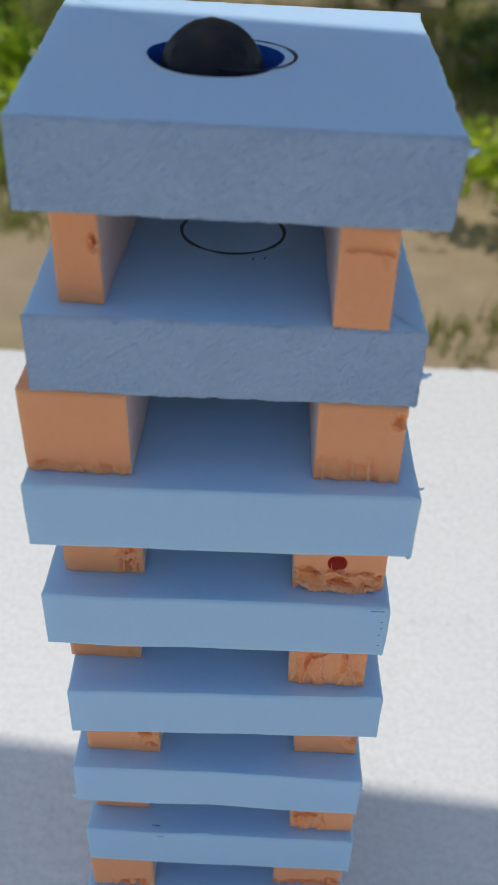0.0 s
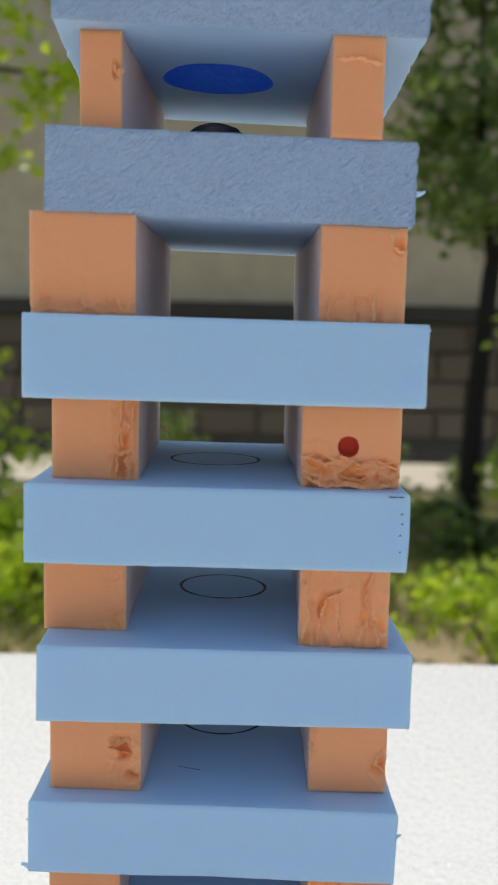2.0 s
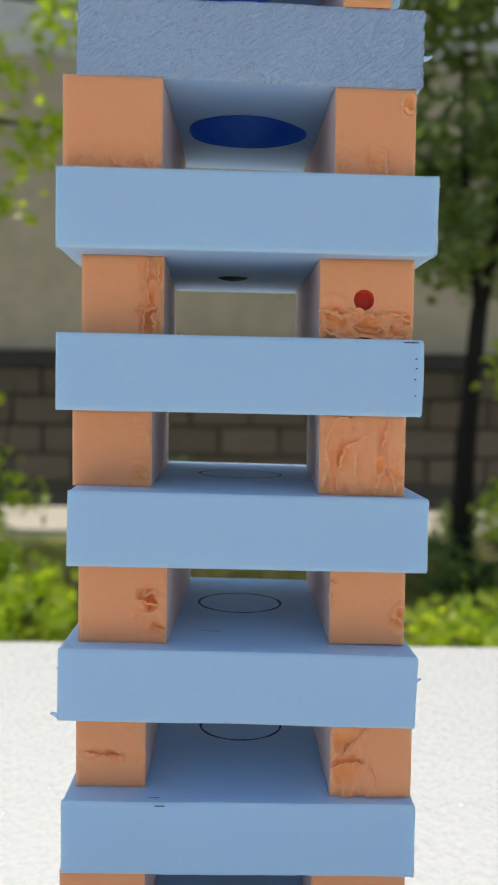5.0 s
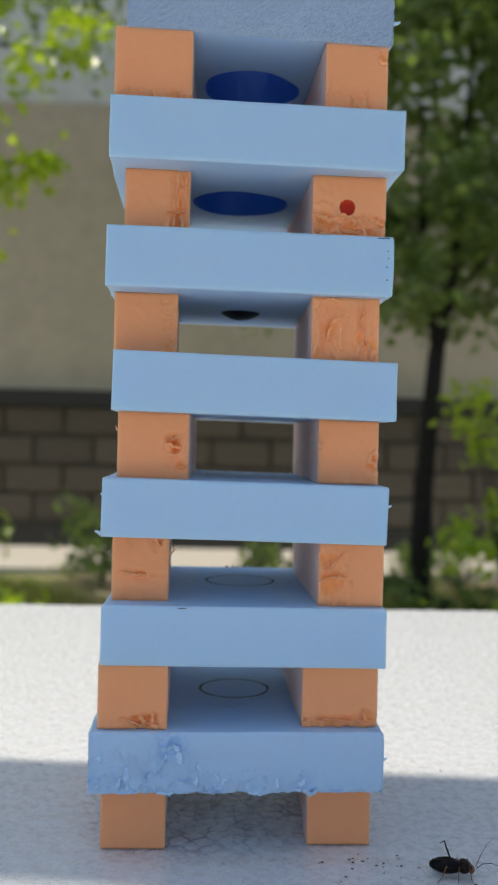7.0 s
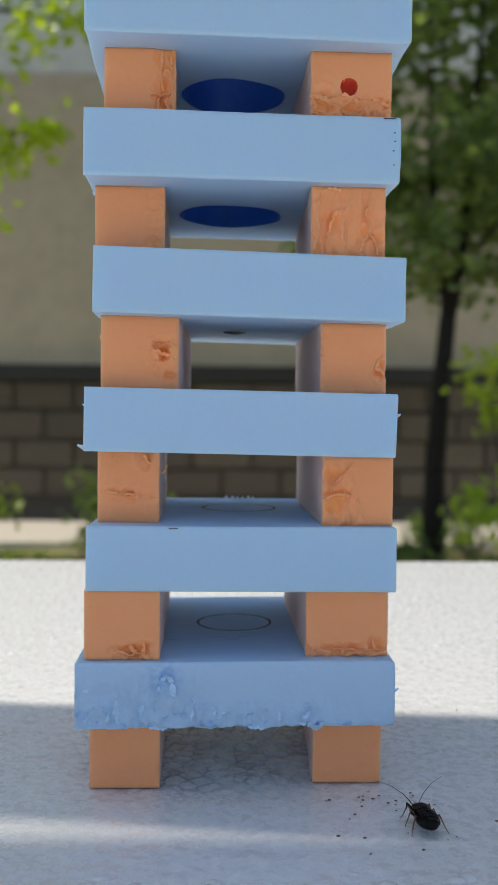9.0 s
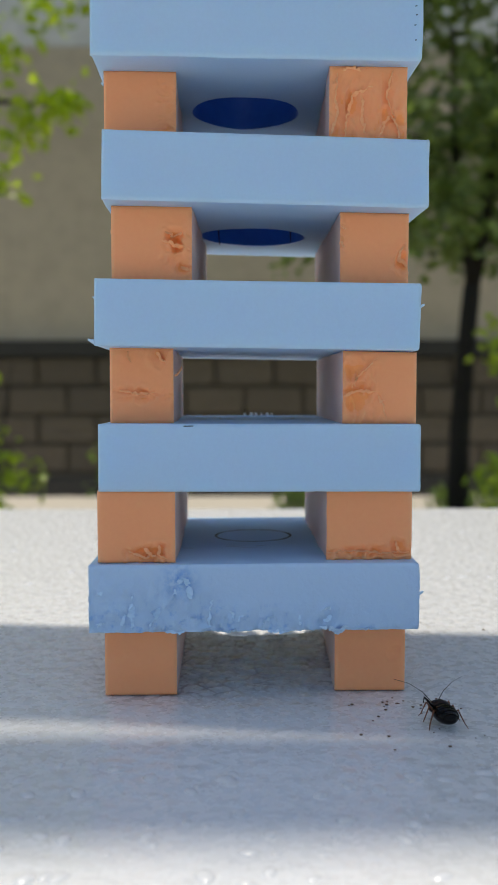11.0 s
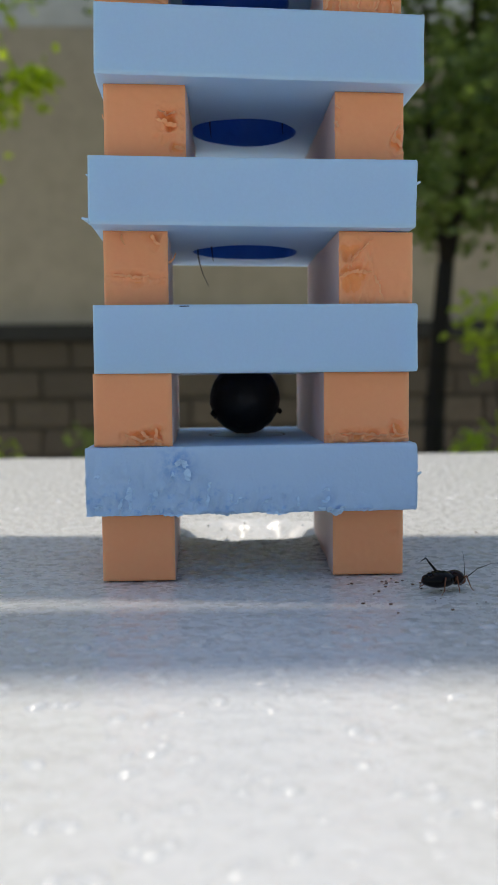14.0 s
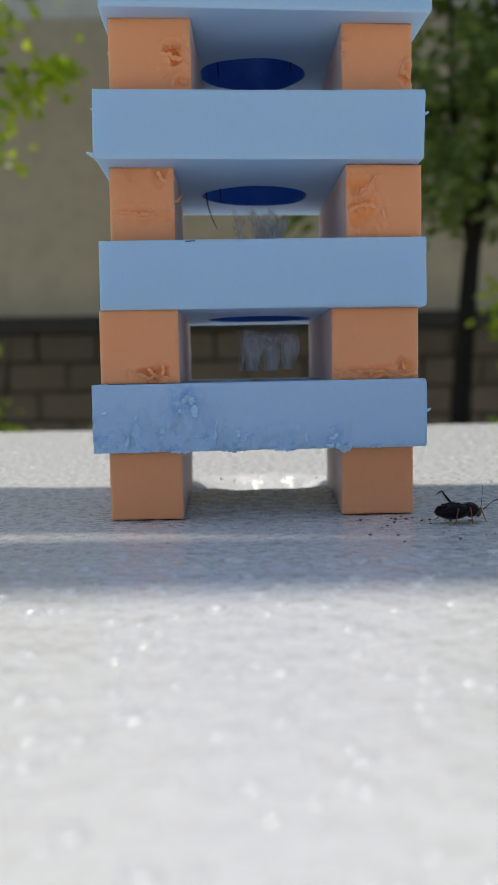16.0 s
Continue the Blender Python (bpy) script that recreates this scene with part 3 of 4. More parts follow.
def hair(block, pts):
    """A thin torn thread of foam standing off a block's side."""
    bm = bmesh.new()
    tube(bm, pts, [0.00055, 0.00045, 0.0003, 0.00018], 6)
    part("torn_thread", bm, ORANGE_CHIP, BLOCK_THINGS[block], "pale curl of torn foam", smooth=True)


hair(10, [(-0.0290, 0.022, 0.1015), (-0.0268, 0.022, 0.1020), (-0.0258, 0.022, 0.1032), (-0.0252, 0.022, 0.1048)])
hair(8, [(-0.0450, 0.020, 0.1475), (-0.0468, 0.020, 0.1470), (-0.0478, 0.020, 0.1478), (-0.0480, 0.020, 0.1490)])
hair(4, [(-0.0250, 0.092, 0.2235), (-0.0240, 0.092, 0.2232), (-0.0230, 0.092, 0.2215), (-0.0226, 0.092, 0.2190)])


def ridge(parent, material, pts, r, seed):
    """A thin ragged lip of torn foam along points on a cut face."""
    line = []
    for a, b in zip(pts, pts[1:]):
        for i in range(12):
            f = i / 12
            p = Vector(a).lerp(Vector(b), f)
            p += Vector((noise.noise(p * 900 + Vector((seed, 0, 0))), 0, noise.noise(p * 900 + Vector((0, seed, 3))))) * 0.0006
            line.append(p)
    line.append(Vector(pts[-1]))
    bm = bmesh.new()
    last = None
    for i, p in enumerate(line):
        along = (line[min(i + 1, len(line) - 1)] - line[max(i - 1, 0)]).normalized()
        across = Vector((along.z, 0, -along.x)) * (1 if seed % 2 else -1)
        f = i / (len(line) - 1)
        fade = min(1.0, 5 * f, 5 * (1 - f)) + 0.12
        jag = (0.35 + 1.3 * abs(noise.noise(p * 1700 + Vector((seed, 5, 1))))) * fade
        wide = r * (0.7 + 0.8 * abs(noise.noise(p * 800 + Vector((seed, 2, 9)))))
        ring = [bm.verts.new(p - across * wide * 0.8 + Vector((0, 0.0006, 0))), bm.verts.new(p + across * wide * 0.5 + Vector((0, 0.0006, 0))),
                bm.verts.new(p + across * wide * (0.6 + jag) + Vector((0, -r * 2.6 * jag, 0)))]
        if last:
            for j in range(3):
                bm.faces.new((last[j], last[(j + 1) % 3], ring[(j + 1) % 3], ring[j]))
        else:
            bm.faces.new(ring[::-1])
        last = ring
    bm.faces.new(last)
    bmesh.ops.recalc_face_normals(bm, faces=bm.faces)
    part("torn_lip", bm, material, parent)


# Lips by block: lists of (u, v) runs on the front face.
LIPS = {
    4: [[(0.80, 0.95), (0.78, 0.6), (0.82, 0.4)], [(0.62, 0.36), (0.78, 0.33), (0.95, 0.38)], [(0.75, 0.3), (0.74, 0.03)], [(0.88, 0.3), (0.9, 0.05)], [(0.93, 0.9), (0.92, 0.5)]],
    5: [[(-0.02, 0.36), (0.15, 0.33), (0.25, 0.26), (0.4, 0.36), (0.6, 0.28), (0.75, 0.33), (0.97, 0.25)], [(0.02, 0.12), (0.25, 0.03), (0.5, 0.06), (0.7, 0.02), (0.9, 0.05)], [(0.4, 0.14), (0.55, 0.10), (0.68, 0.13)]],
    7: [[(0.10, 0.95), (0.06, 0.6), (0.10, 0.4), (0.03, 0.1)], [(0.55, 0.72), (0.30, 0.6), (0.24, 0.35), (0.20, 0.05)], [(0.42, 0.6), (0.40, 0.3), (0.46, 0.1)], [(0.82, 0.95), (0.74, 0.6), (0.84, 0.35)], [(0.78, 0.35), (0.70, 0.25), (0.66, 0.08)], [(0.78, 0.35), (0.88, 0.2), (0.9, 0.05)], [(0.15, 0.93), (0.3, 0.96), (0.4, 0.92)]],
    8: [[(0.60, 0.55), (0.75, 0.5), (0.97, 0.44)], [(0.66, 0.7), (0.78, 0.62), (0.9, 0.66)], [(0.85, 0.2), (0.97, 0.16)]],
    9: [[(0.97, 0.6), (0.85, 0.48), (0.86, 0.36), (0.98, 0.28)], [(0.02, 0.85), (0.10, 0.78)], [(0.0, 0.6), (0.06, 0.52)]],
    10: [[(0.15, 0.42), (0.4, 0.38), (0.7, 0.4)], [(0.3, 0.95), (0.35, 0.8)], [(0.75, 0.95), (0.8, 0.82), (0.9, 0.8)]],
    11: [[(0.02, 0.36), (0.12, 0.42), (0.3, 0.46), (0.46, 0.42)], [(0.5, 0.95), (0.36, 0.78), (0.2, 0.62), (0.12, 0.5)], [(0.46, 0.42), (0.52, 0.25), (0.58, 0.05)], [(0.22, 0.7), (0.18, 0.52)]],
    12: [[(0.4, 0.16), (0.6, 0.06), (0.75, 0.1)], [(0.6, 0.2), (0.7, 0.12)], [(0.8, 0.25), (0.78, 0.1), (0.88, 0.05)]],
    13: [[(0.02, 0.1), (0.3, 0.13), (0.6, 0.1), (0.97, 0.12)], [(0.8, 0.28), (0.86, 0.12)]],
    3: [[(0.80, 0.92), (0.82, 0.78), (0.98, 0.72)], [(0.45, 0.3), (0.47, 0.05)], [(0.62, 0.32), (0.64, 0.02)], [(0.1, 0.25), (0.12, 0.02)]],
    2: [[(0.1, 0.1), (0.2, 0.14)], [(0.5, 0.16), (0.54, 0.06)], [(0.68, 0.17), (0.72, 0.08)], [(0.84, 0.16), (0.88, 0.06)]],
    0: [[(0.75, 0.66), (0.9, 0.58), (1.02, 0.62)]],
    1: [[(0.02, 0.74), (0.5, 0.76), (0.96, 0.72)]],
}
for n, runs in LIPS.items():
    level, x0, x1, y0 = BLOCKS[n][:4]
    for k, run in enumerate(runs):
        pts = []
        for u, v in run:
            x = x0 + (x1 - x0) * u
            zb, zt = plane_height(level + 1, x, False), plane_height(level, x, True)
            pts.append((x, y0 + 0.0001, zb + (zt - zb) * v))
        ridge(BLOCK_THINGS[n], ORANGE_CHIP, pts, 0.00050, 10 * n + k)
# Flakes: points (x, height) on the front of the lowest board, and breadth.
FLAKES = [
    ([(-0.0375, 0.0005), (-0.0372, 0.0045), (-0.0385, 0.0088)], 0.0011), ([(-0.0418, 0.0012), (-0.0412, 0.0050), (-0.0402, 0.0060)], 0.0008), ([(-0.0322, 0.0012), (-0.0302, 0.0048), (-0.0288, 0.0080)], 0.0008),
    ([(-0.0318, 0.0078), (-0.0304, 0.0050)], 0.0006), ([(-0.0490, 0.0008), (-0.0478, 0.0026), (-0.0462, 0.0018)], 0.0007), ([(-0.0492, 0.0120), (-0.0478, 0.0132)], 0.0006), ([(-0.0400, 0.0152), (-0.0388, 0.0125), (-0.0384, 0.0098)], 0.0005),
    ([(-0.0212, 0.0105), (-0.0203, 0.0122), (-0.0207, 0.0140)], 0.0012), ([(-0.0238, 0.0152), (-0.0222, 0.0165), (-0.0206, 0.0148)], 0.0009), ([(-0.0250, 0.0130), (-0.0236, 0.0118)], 0.0007), ([(-0.0135, 0.0070), (-0.0130, 0.0098)], 0.0006),
    ([(-0.0146, 0.0018), (-0.0142, 0.0062)], 0.0006), ([(-0.0205, 0.0038), (-0.0182, 0.0042), (-0.0160, 0.0036)], 0.0004), ([(-0.0255, 0.0042), (-0.0235, 0.0038), (-0.0215, 0.0044)], 0.0004), ([(-0.0074, 0.0062), (-0.0066, 0.0030)], 0.0006),
    ([(-0.0062, 0.0036), (-0.0048, 0.0050), (-0.0032, 0.0062)], 0.0007), ([(0.0030, 0.0022), (0.0045, 0.0040), (0.0062, 0.0042)], 0.0005), ([(0.0132, 0.0012), (0.0138, 0.0048)], 0.0008), ([(0.0205, 0.0060), (0.0238, 0.0072)], 0.0006),
    ([(0.0215, 0.0032), (0.0240, 0.0046)], 0.0006), ([(0.0232, 0.0006), (0.0262, -0.0004), (0.0285, 0.0008)], 0.0010), ([(-0.0275, 0.0002), (-0.0215, 0.0004)], 0.0006), ([(-0.0120, 0.0002), (-0.0080, -0.0002), (-0.0040, 0.0004)], 0.0006), ([(0.0040, 0.0002), (0.0110, 0.0000)], 0.0005), ([(0.0320, 0.0004), (0.0380, 0.0003)], 0.0005),
]
for k, (run, breadth) in enumerate(FLAKES):
    ridge(BOARD_THINGS[7][0], BLUE_CHIP, [(x, -0.0001, z) for x, z in run], breadth, 300 + k)


def pen_marks():
    """Short pen strokes beside the circles and on two front edges."""
    for board, x, y, length, turn in [(7, -0.006, 0.033, 0.006, 10), (7, -0.001, 0.030, 0.005, -8), (7, 0.003, 0.034, 0.004, 30), (7, -0.022, 0.03, 0.004, -20), (1, 0.006, 0.033, 0.002, 80), (1, 0.009, 0.034, 0.002, 70), (5, -0.008, 0.022, 0.007, -15), (6, -0.024, 0.003, 0.003, 0)]:
        thing, _, thick = BOARD_THINGS[board]
        bm = bmesh.new()
        a = [bm.verts.new((dx, dy, 0.00008)) for dx, dy in ((-length / 2, -0.0001), (length / 2, -0.0002), (length / 2, 0.0001), (-length / 2, 0.0002))]
        bm.faces.new(a)
        part("pen_stroke", bm, PEN, thing, at=pose(x, y, thick, 0, 0, turn))
    for board, x, z, length in [(3, 0.0462, -0.0008, 0.004), (3, 0.0478, -0.0052, 0.0006), (3, 0.0480, -0.0078, 0.0005), (3, 0.0476, -0.0108, 0.0006), (3, 0.0478, -0.0152, 0.0005), (6, -0.022, -0.0006, 0.003)]:
        thing, _, thick = BOARD_THINGS[board]
        bm = bmesh.new()
        a = [bm.verts.new((dx, -0.0012, dz)) for dx, dz in ((-length / 2, -0.00018), (length / 2, -0.0001), (length / 2, 0.0002), (-length / 2, 0.00015))]
        bm.faces.new(a)
        part("pen_stroke", bm, PEN, thing, at=pose(x, 0.0003, thick + z))


pen_marks()

# ---- the white sheet and what carries it ----
SHEET_BACK = 0.472


def spread(a, b, fine_a, fine_b, fine, coarse):
    out, x = [], a
    while x < b:
        out.append(x)
        x += fine if fine_a <= x < fine_b else coarse
    return out + [b]


def polystyrene_sheet():
    xs = spread(-0.62, 0.62, -0.20, 0.20, 0.0023, 0.012)
    ys = spread(-0.75, SHEET_BACK, -0.30, 0.14, 0.0023, 0.006)
    bm = bmesh.new()
    grid = []
    for y in ys:
        line = []
        for x in xs:
            near = abs(x) < 0.056 and -0.004 < y < 0.104
            h = 0.0003 * noise.noise(Vector((x * 26, y * 26, 1))) + 0.0003 * (0.4 - noise.voronoi(Vector((x * 190, y * 190, 2)))[0][0])
            rim = max(0.0, (y - (SHEET_BACK - 0.006)) / 0.006)
            h -= 0.004 * rim * rim + (0.003 * rim * noise.noise(Vector((x * 90, 5, 1))))
            far = math.hypot((x - 0.002) / 0.030, (y - 0.103) / 0.027) + 0.16 * noise.noise(Vector((x * 110, y * 110, 9)))
            if far < 1.0:
                steep = min(1.0, (1.0 - far) * (6.0 if y < 0.1 else 2.2))
                h -= 0.0085 * steep * (0.8 + 0.5 * noise.noise(Vector((x * 170, y * 170, 3))))
            line.append(bm.verts.new((x, y + 0.003 * rim * noise.noise(Vector((x * 120, 2, 7))), min(h, 0.0003) - (0.0004 if near else 0.0))))
        grid.append(line)
    for a, b in zip(grid, grid[1:]):
        for i in range(len(xs) - 1):
            bm.faces.new((a[i], a[i + 1], b[i + 1], b[i])).smooth = True
    rim = grid[0][:-1] + [r[-1] for r in grid[:-1]] + grid[-1][:0:-1] + [r[0] for r in grid[:0:-1]]
    low = [bm.verts.new((v.co.x, v.co.y, -0.05)) for v in rim]
    for i in range(len(rim)):
        j = (i + 1) % len(rim)
        bm.faces.new((rim[j], rim[i], low[i], low[j]))
    bm.faces.new(low[::-1])
    ob = new("polystyrene_sheet", mesh_of("polystyrene_sheet", bm, STYRO))
    tagged(ob, "white bead polystyrene foam sheet carrying the tower, partly shaded", "foam sheet")


polystyrene_sheet()


def loose_beads():
    rnd = random.Random(8)
    bm = bmesh.new()
    for k in range(8):
        x, y = rnd.uniform(-0.022, 0.024), rnd.uniform(0.100, 0.135)
        r = rnd.uniform(0.0003, 0.0007)
        s = bmesh.ops.create_icosphere(bm, subdivisions=2, radius=r, matrix=Matrix.Translation((x, y, r * 0.5)))
        for v in s["verts"]:
            v.co += Vector((1, 1, 1)) * r * 0.25 * noise.noise(v.co * 700)
    tagged(new("polystyrene_crumbs", mesh_of("polystyrene_crumbs", bm, STYRO, smooth=True)), "white crumbs broken out of the polystyrene sheet", "crumbs", kind="stuff")
    bm = bmesh.new()
    for k in range(34):
        x, y = (rnd.gauss(0.043, 0.010), rnd.gauss(-0.006, 0.006)) if k < 20 else (rnd.gauss(0.047, 0.012), rnd.gauss(-0.030, 0.016))
        r = rnd.uniform(0.00018, 0.00045)
        if k == 33:
            x, y, r = 0.092, 0.082, 0.0004
        bmesh.ops.create_icosphere(bm, subdivisions=1, radius=r, matrix=Matrix.Translation((x, y, r * 0.6)) @ Matrix.Diagonal((1.5, 0.9, 0.7, 1)))
    tagged(new("dirt_crumbs", mesh_of("dirt_crumbs", bm, GRIT)), "brown dirt crumbs scattered on the white sheet", "dirt", kind="stuff")
    thing, _, thick = BOARD_THINGS[6]
    for k in range(6):
        bm = bmesh.new()
        bmesh.ops.create_icosphere(bm, subdivisions=2, radius=rnd.uniform(0.0005, 0.0008))
        ob = new("polystyrene_bead", mesh_of("polystyrene_bead", bm, STYRO, smooth=True))
        ob.matrix_basis = pose(-0.004 + 0.0022 * k + rnd.uniform(-0.0005, 0.0005), 0.097 + rnd.uniform(-0.002, 0.002), 0.0870)
        tagged(ob, "small white polystyrene bead lying on a blue board", "bead", "beads on the board")


loose_beads()


def raised_beads():
    """Single beads standing a little proud of the sheet's skin."""
    rnd = random.Random(23)
    shape = bmesh.new()
    bmesh.ops.create_icosphere(shape, subdivisions=3, radius=1.0)
    shape.verts.index_update()
    ball = [v.co.copy() for v in shape.verts]
    sides = [tuple(v.index for v in f.verts) for f in shape.faces]
    shape.free()
    verts, faces = [], []
    for k in range(760):
        x, y = rnd.uniform(-0.15, 0.15), rnd.uniform(-0.28, -0.05) if k < 690 else rnd.uniform(0.15, 0.40)
        r, flat = rnd.uniform(0.0010, 0.0025), rnd.uniform(0.34, 0.55)
        m = Matrix.Translation((x, y, -0.35 * r * flat)) @ Matrix.Rotation(rnd.uniform(0, 6), 4, "Z") @ Matrix.Diagonal((1.25 * r, 0.9 * r, flat * r, 1))
        n = len(verts)
        verts += [tuple(m @ c) for c in ball]
        faces += [(a + n, b + n, c + n) for a, b, c in sides]
    mesh = bpy.data.meshes.new("raised_bead")
    mesh.from_pydata(verts, [], faces)
    mesh.materials.append(BEAD)
    mesh.shade_smooth()
    tagged(new("raised_bead", mesh), "shiny white beads standing proud of the foam sheet", "beads", kind="stuff")


raised_beads()

GROUND_Z = -0.72


def table():
    t = empty("table", pose(0, 0, GROUND_Z), "plain wooden table under the polystyrene sheet", "table")
    bm = bmesh.new()
    box(bm, -0.58, 0.58, -0.72, 0.44, 0.635, 0.67, 0.004)
    part("tabletop", bm, WOOD, t)
    for x in (-0.52, 0.52):
        for y in (-0.66, 0.38):
            bm = bmesh.new()
            box(bm, x - 0.03, x + 0.03, y - 0.03, y + 0.03, 0, 0.635, 0.003)
            part("leg", bm, WOOD, t)


table()

# Unseen beams, added overhead so that their shade falls across tower and sheet.
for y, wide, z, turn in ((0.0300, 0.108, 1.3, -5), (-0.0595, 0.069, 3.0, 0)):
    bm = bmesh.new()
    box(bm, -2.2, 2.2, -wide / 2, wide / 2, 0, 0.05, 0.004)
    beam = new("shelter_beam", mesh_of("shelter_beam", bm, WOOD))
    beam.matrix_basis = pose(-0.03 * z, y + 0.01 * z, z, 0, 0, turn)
    tagged(beam, "unseen wooden beam added overhead to cast a band of shade", "beam", "overhead beams", "structure")

# ---- the garden behind ----
WALL_Y = 6.6


def sheet_of(name, x0, x1, y0, y1, z, material, label):
    bm = bmesh.new()
    bm.faces.new([bm.verts.new(p) for p in ((x0, y0, z), (x1, y0, z), (x1, y1, z), (x0, y1, z))])
    return tagged(new(name, mesh_of(name, bm, material)), label, name, kind="structure")


sheet_of("ground", -90, 90, -90, 90, GROUND_Z, GROUND, "dry garden soil with patchy thin grass")


def slab(name, x0, x1, y0, y1, z0, z1, material, label, bevel=0.006):
    bm = bmesh.new()
    box(bm, x0, x1, y0, y1, z0, z1, bevel)
    return tagged(new(name, mesh_of(name, bm, material)), label, name.split("_")[0], kind="structure")


slab("pavement", -6, 6, 5.35, WALL_Y - 0.14, GROUND_Z - 0.1, GROUND_Z + 0.04, CONCRETE, "pale sunlit concrete path along the house wall")
slab("wall_base", -6, 6, WALL_Y - 0.06, WALL_Y + 0.2, GROUND_Z - 0.1, 0.44, MORTAR, "dark mortar backing of the stone-faced wall base")
slab("wall_north", -6, 6, WALL_Y, WALL_Y + 0.25, 0.44, 2.62, PLASTER, "beige rendered house wall above a stone base")
slab("wall_upper", -6, 6, WALL_Y + 0.01, WALL_Y + 0.25, 2.62, 4.6, PALE, "pale grey rendered upper house wall")
slab("trim", -6, 6, WALL_Y - 0.13, WALL_Y + 0.05, 0.35, 0.47, DARK, "dark projecting ledge above the stone base")
# Dark strip between the stone base and the path.
slab("trim_foot", -6, 6, WALL_Y - 0.15, WALL_Y - 0.05, GROUND_Z, GROUND_Z + 0.17, DARK, "dark strip at the foot of the stone base")



def stone_facing():
    """Courses of split stone on the wall base, each stone a piece of its own."""
    base = bpy.data.objects["wall_base"]
    rnd = random.Random(40)
    shapes = []
    for k in range(6):
        bm = bmesh.new()
        box(bm, -0.212, 0.212, -0.022, 0.05, -0.1, 0.1, 0.012)
        for v in bm.verts:
            v.co += Vector((0.3, 1, 0.3)) * 0.014 * noise.noise(v.co * 6 + Vector((k * 5, 0, 0)))
        shapes.append(mesh_of("stone", bm, STONE))
    for row in range(5):
        for col in range(-7, 8):
            ob = new("stone", shapes[rnd.randrange(6)])
            ob.parent = base
            ob.matrix_basis = pose(col * 0.437 + (0.218 if row % 2 else 0.0), WALL_Y - 0.075 + rnd.uniform(-0.008, 0.008), GROUND_Z + 0.107 + row * 0.213, 0, rnd.uniform(-0.6, 0.6), 0)


stone_facing()

# ---- plants ----


def leaf(bm, at, size, rnd, slender=0.62):
    """A folded leaf of six triangles."""
    turn = Euler((rnd.uniform(-1.3, 1.3), rnd.uniform(-1.3, 1.3), rnd.uniform(0, 6.28))).to_matrix()
    w = size * slender / 2
    pts = [(0, 0, 0), (w, size * 0.35, w * 0.35), (w * 0.8, size * 0.7, w * 0.3), (0, size, -w * 0.2), (-w * 0.8, size * 0.7, w * 0.3), (-w, size * 0.35, w * 0.35), (0, size * 0.5, 0)]
    v = [bm.verts.new(Vector(at) + turn @ Vector(p)) for p in pts]
    for a, b in ((0, 1), (1, 2), (2, 3), (3, 4), (4, 5), (5, 0)):
        bm.faces.new((v[a], v[b], v[6]))


def crown_of(clumps, size, seed):
    """Leaves round clump centres (x, y, z, spread, count)."""
    rnd = random.Random(seed)
    bm = bmesh.new()
    for x, y, z, r, count in clumps:
        for _ in range(count):
            d = Vector((rnd.gauss(0, 1), rnd.gauss(0, 1), rnd.gauss(0, 0.8))) * r * 0.55
            leaf(bm, Vector((x, y, z)) + d, size * rnd.uniform(0.7, 1.3), rnd)
    return bm


def tree(name, base, stems, clumps, size, leaves, label, seed):
    thing = empty(name, pose(*base), label, "tree" if name.endswith("tree") else "shrub")
    if name.endswith("tree"):
        stems = [([pts[0] if pts[0][2] == 0 else (pts[0][0], pts[0][1], pts[0][2] + 0.25)] + [(x, y, z + 0.25) for x, y, z in pts[1:]], radii) for pts, radii in stems]
        clumps = [(x, y, z + 0.25, r, count) for x, y, z, r, count in clumps]
    for k, (pts, radii) in enumerate(stems):
        bm = bmesh.new()
        tube(bm, pts, radii, 12)
        for v in bm.verts:
            v.co += v.co.normalized() * 0.006 * noise.noise(v.co * 9)
        part("trunk" if k == 0 else "limb", bm, BARK, thing, smooth=True)
    part("crown", crown_of(clumps, size, seed), leaves, thing)
    return thing


def clump_cloud(rnd, x0, x1, y0, y1, z0, z1, n, r, count):
    return [(rnd.uniform(x0, x1), rnd.uniform(y0, y1), rnd.uniform(z0, z1), r * rnd.uniform(0.6, 1.3), count) for _ in range(n)]


rnd = random.Random(11)
tree("garden_tree", (0.97, 3.9, GROUND_Z),
     [([(0, 0, 0), (0.01, 0, 0.35), (0.035, 0, 0.75), (0.06, 0, 1.05)], [0.054, 0.046, 0.041, 0.038]),
      ([(0.06, 0, 1.0), (0.03, 0, 1.25), (-0.02, 0, 1.6), (-0.03, 0.05, 2.2)], [0.026, 0.022, 0.018, 0.008]),
      ([(0.06, 0, 1.0), (0.12, 0, 1.3), (0.16, 0, 1.8), (0.2, 0, 2.5)], [0.028, 0.024, 0.018, 0.008]),
      ([(0.1, 0, 1.25), (0.3, 0, 1.5), (0.5, -0.1, 1.8)], [0.014, 0.010, 0.005]), ([(-0.01, 0, 1.5), (-0.2, 0, 1.7), (-0.4, 0.1, 1.8)], [0.012, 0.009, 0.004])],
     # The second, wide cloud is unseen foliage added high up to shade the ground.
     clump_cloud(rnd, -0.30, 0.75, -0.5, 0.5, 1.20, 3.0, 175, 0.16, 46) + clump_cloud(rnd, -3.0, 1.4, -0.9, 1.3, 2.85, 3.7, 260, 0.28, 40) + [(-0.72, 0.4, 1.24, 0.10, 30), (-0.62, 0.4, 1.38, 0.12, 30)], 0.062, LEAF_DARK, "slim young tree with dark trunk, green crown and added unseen shading foliage", 3)
rnd = random.Random(12)
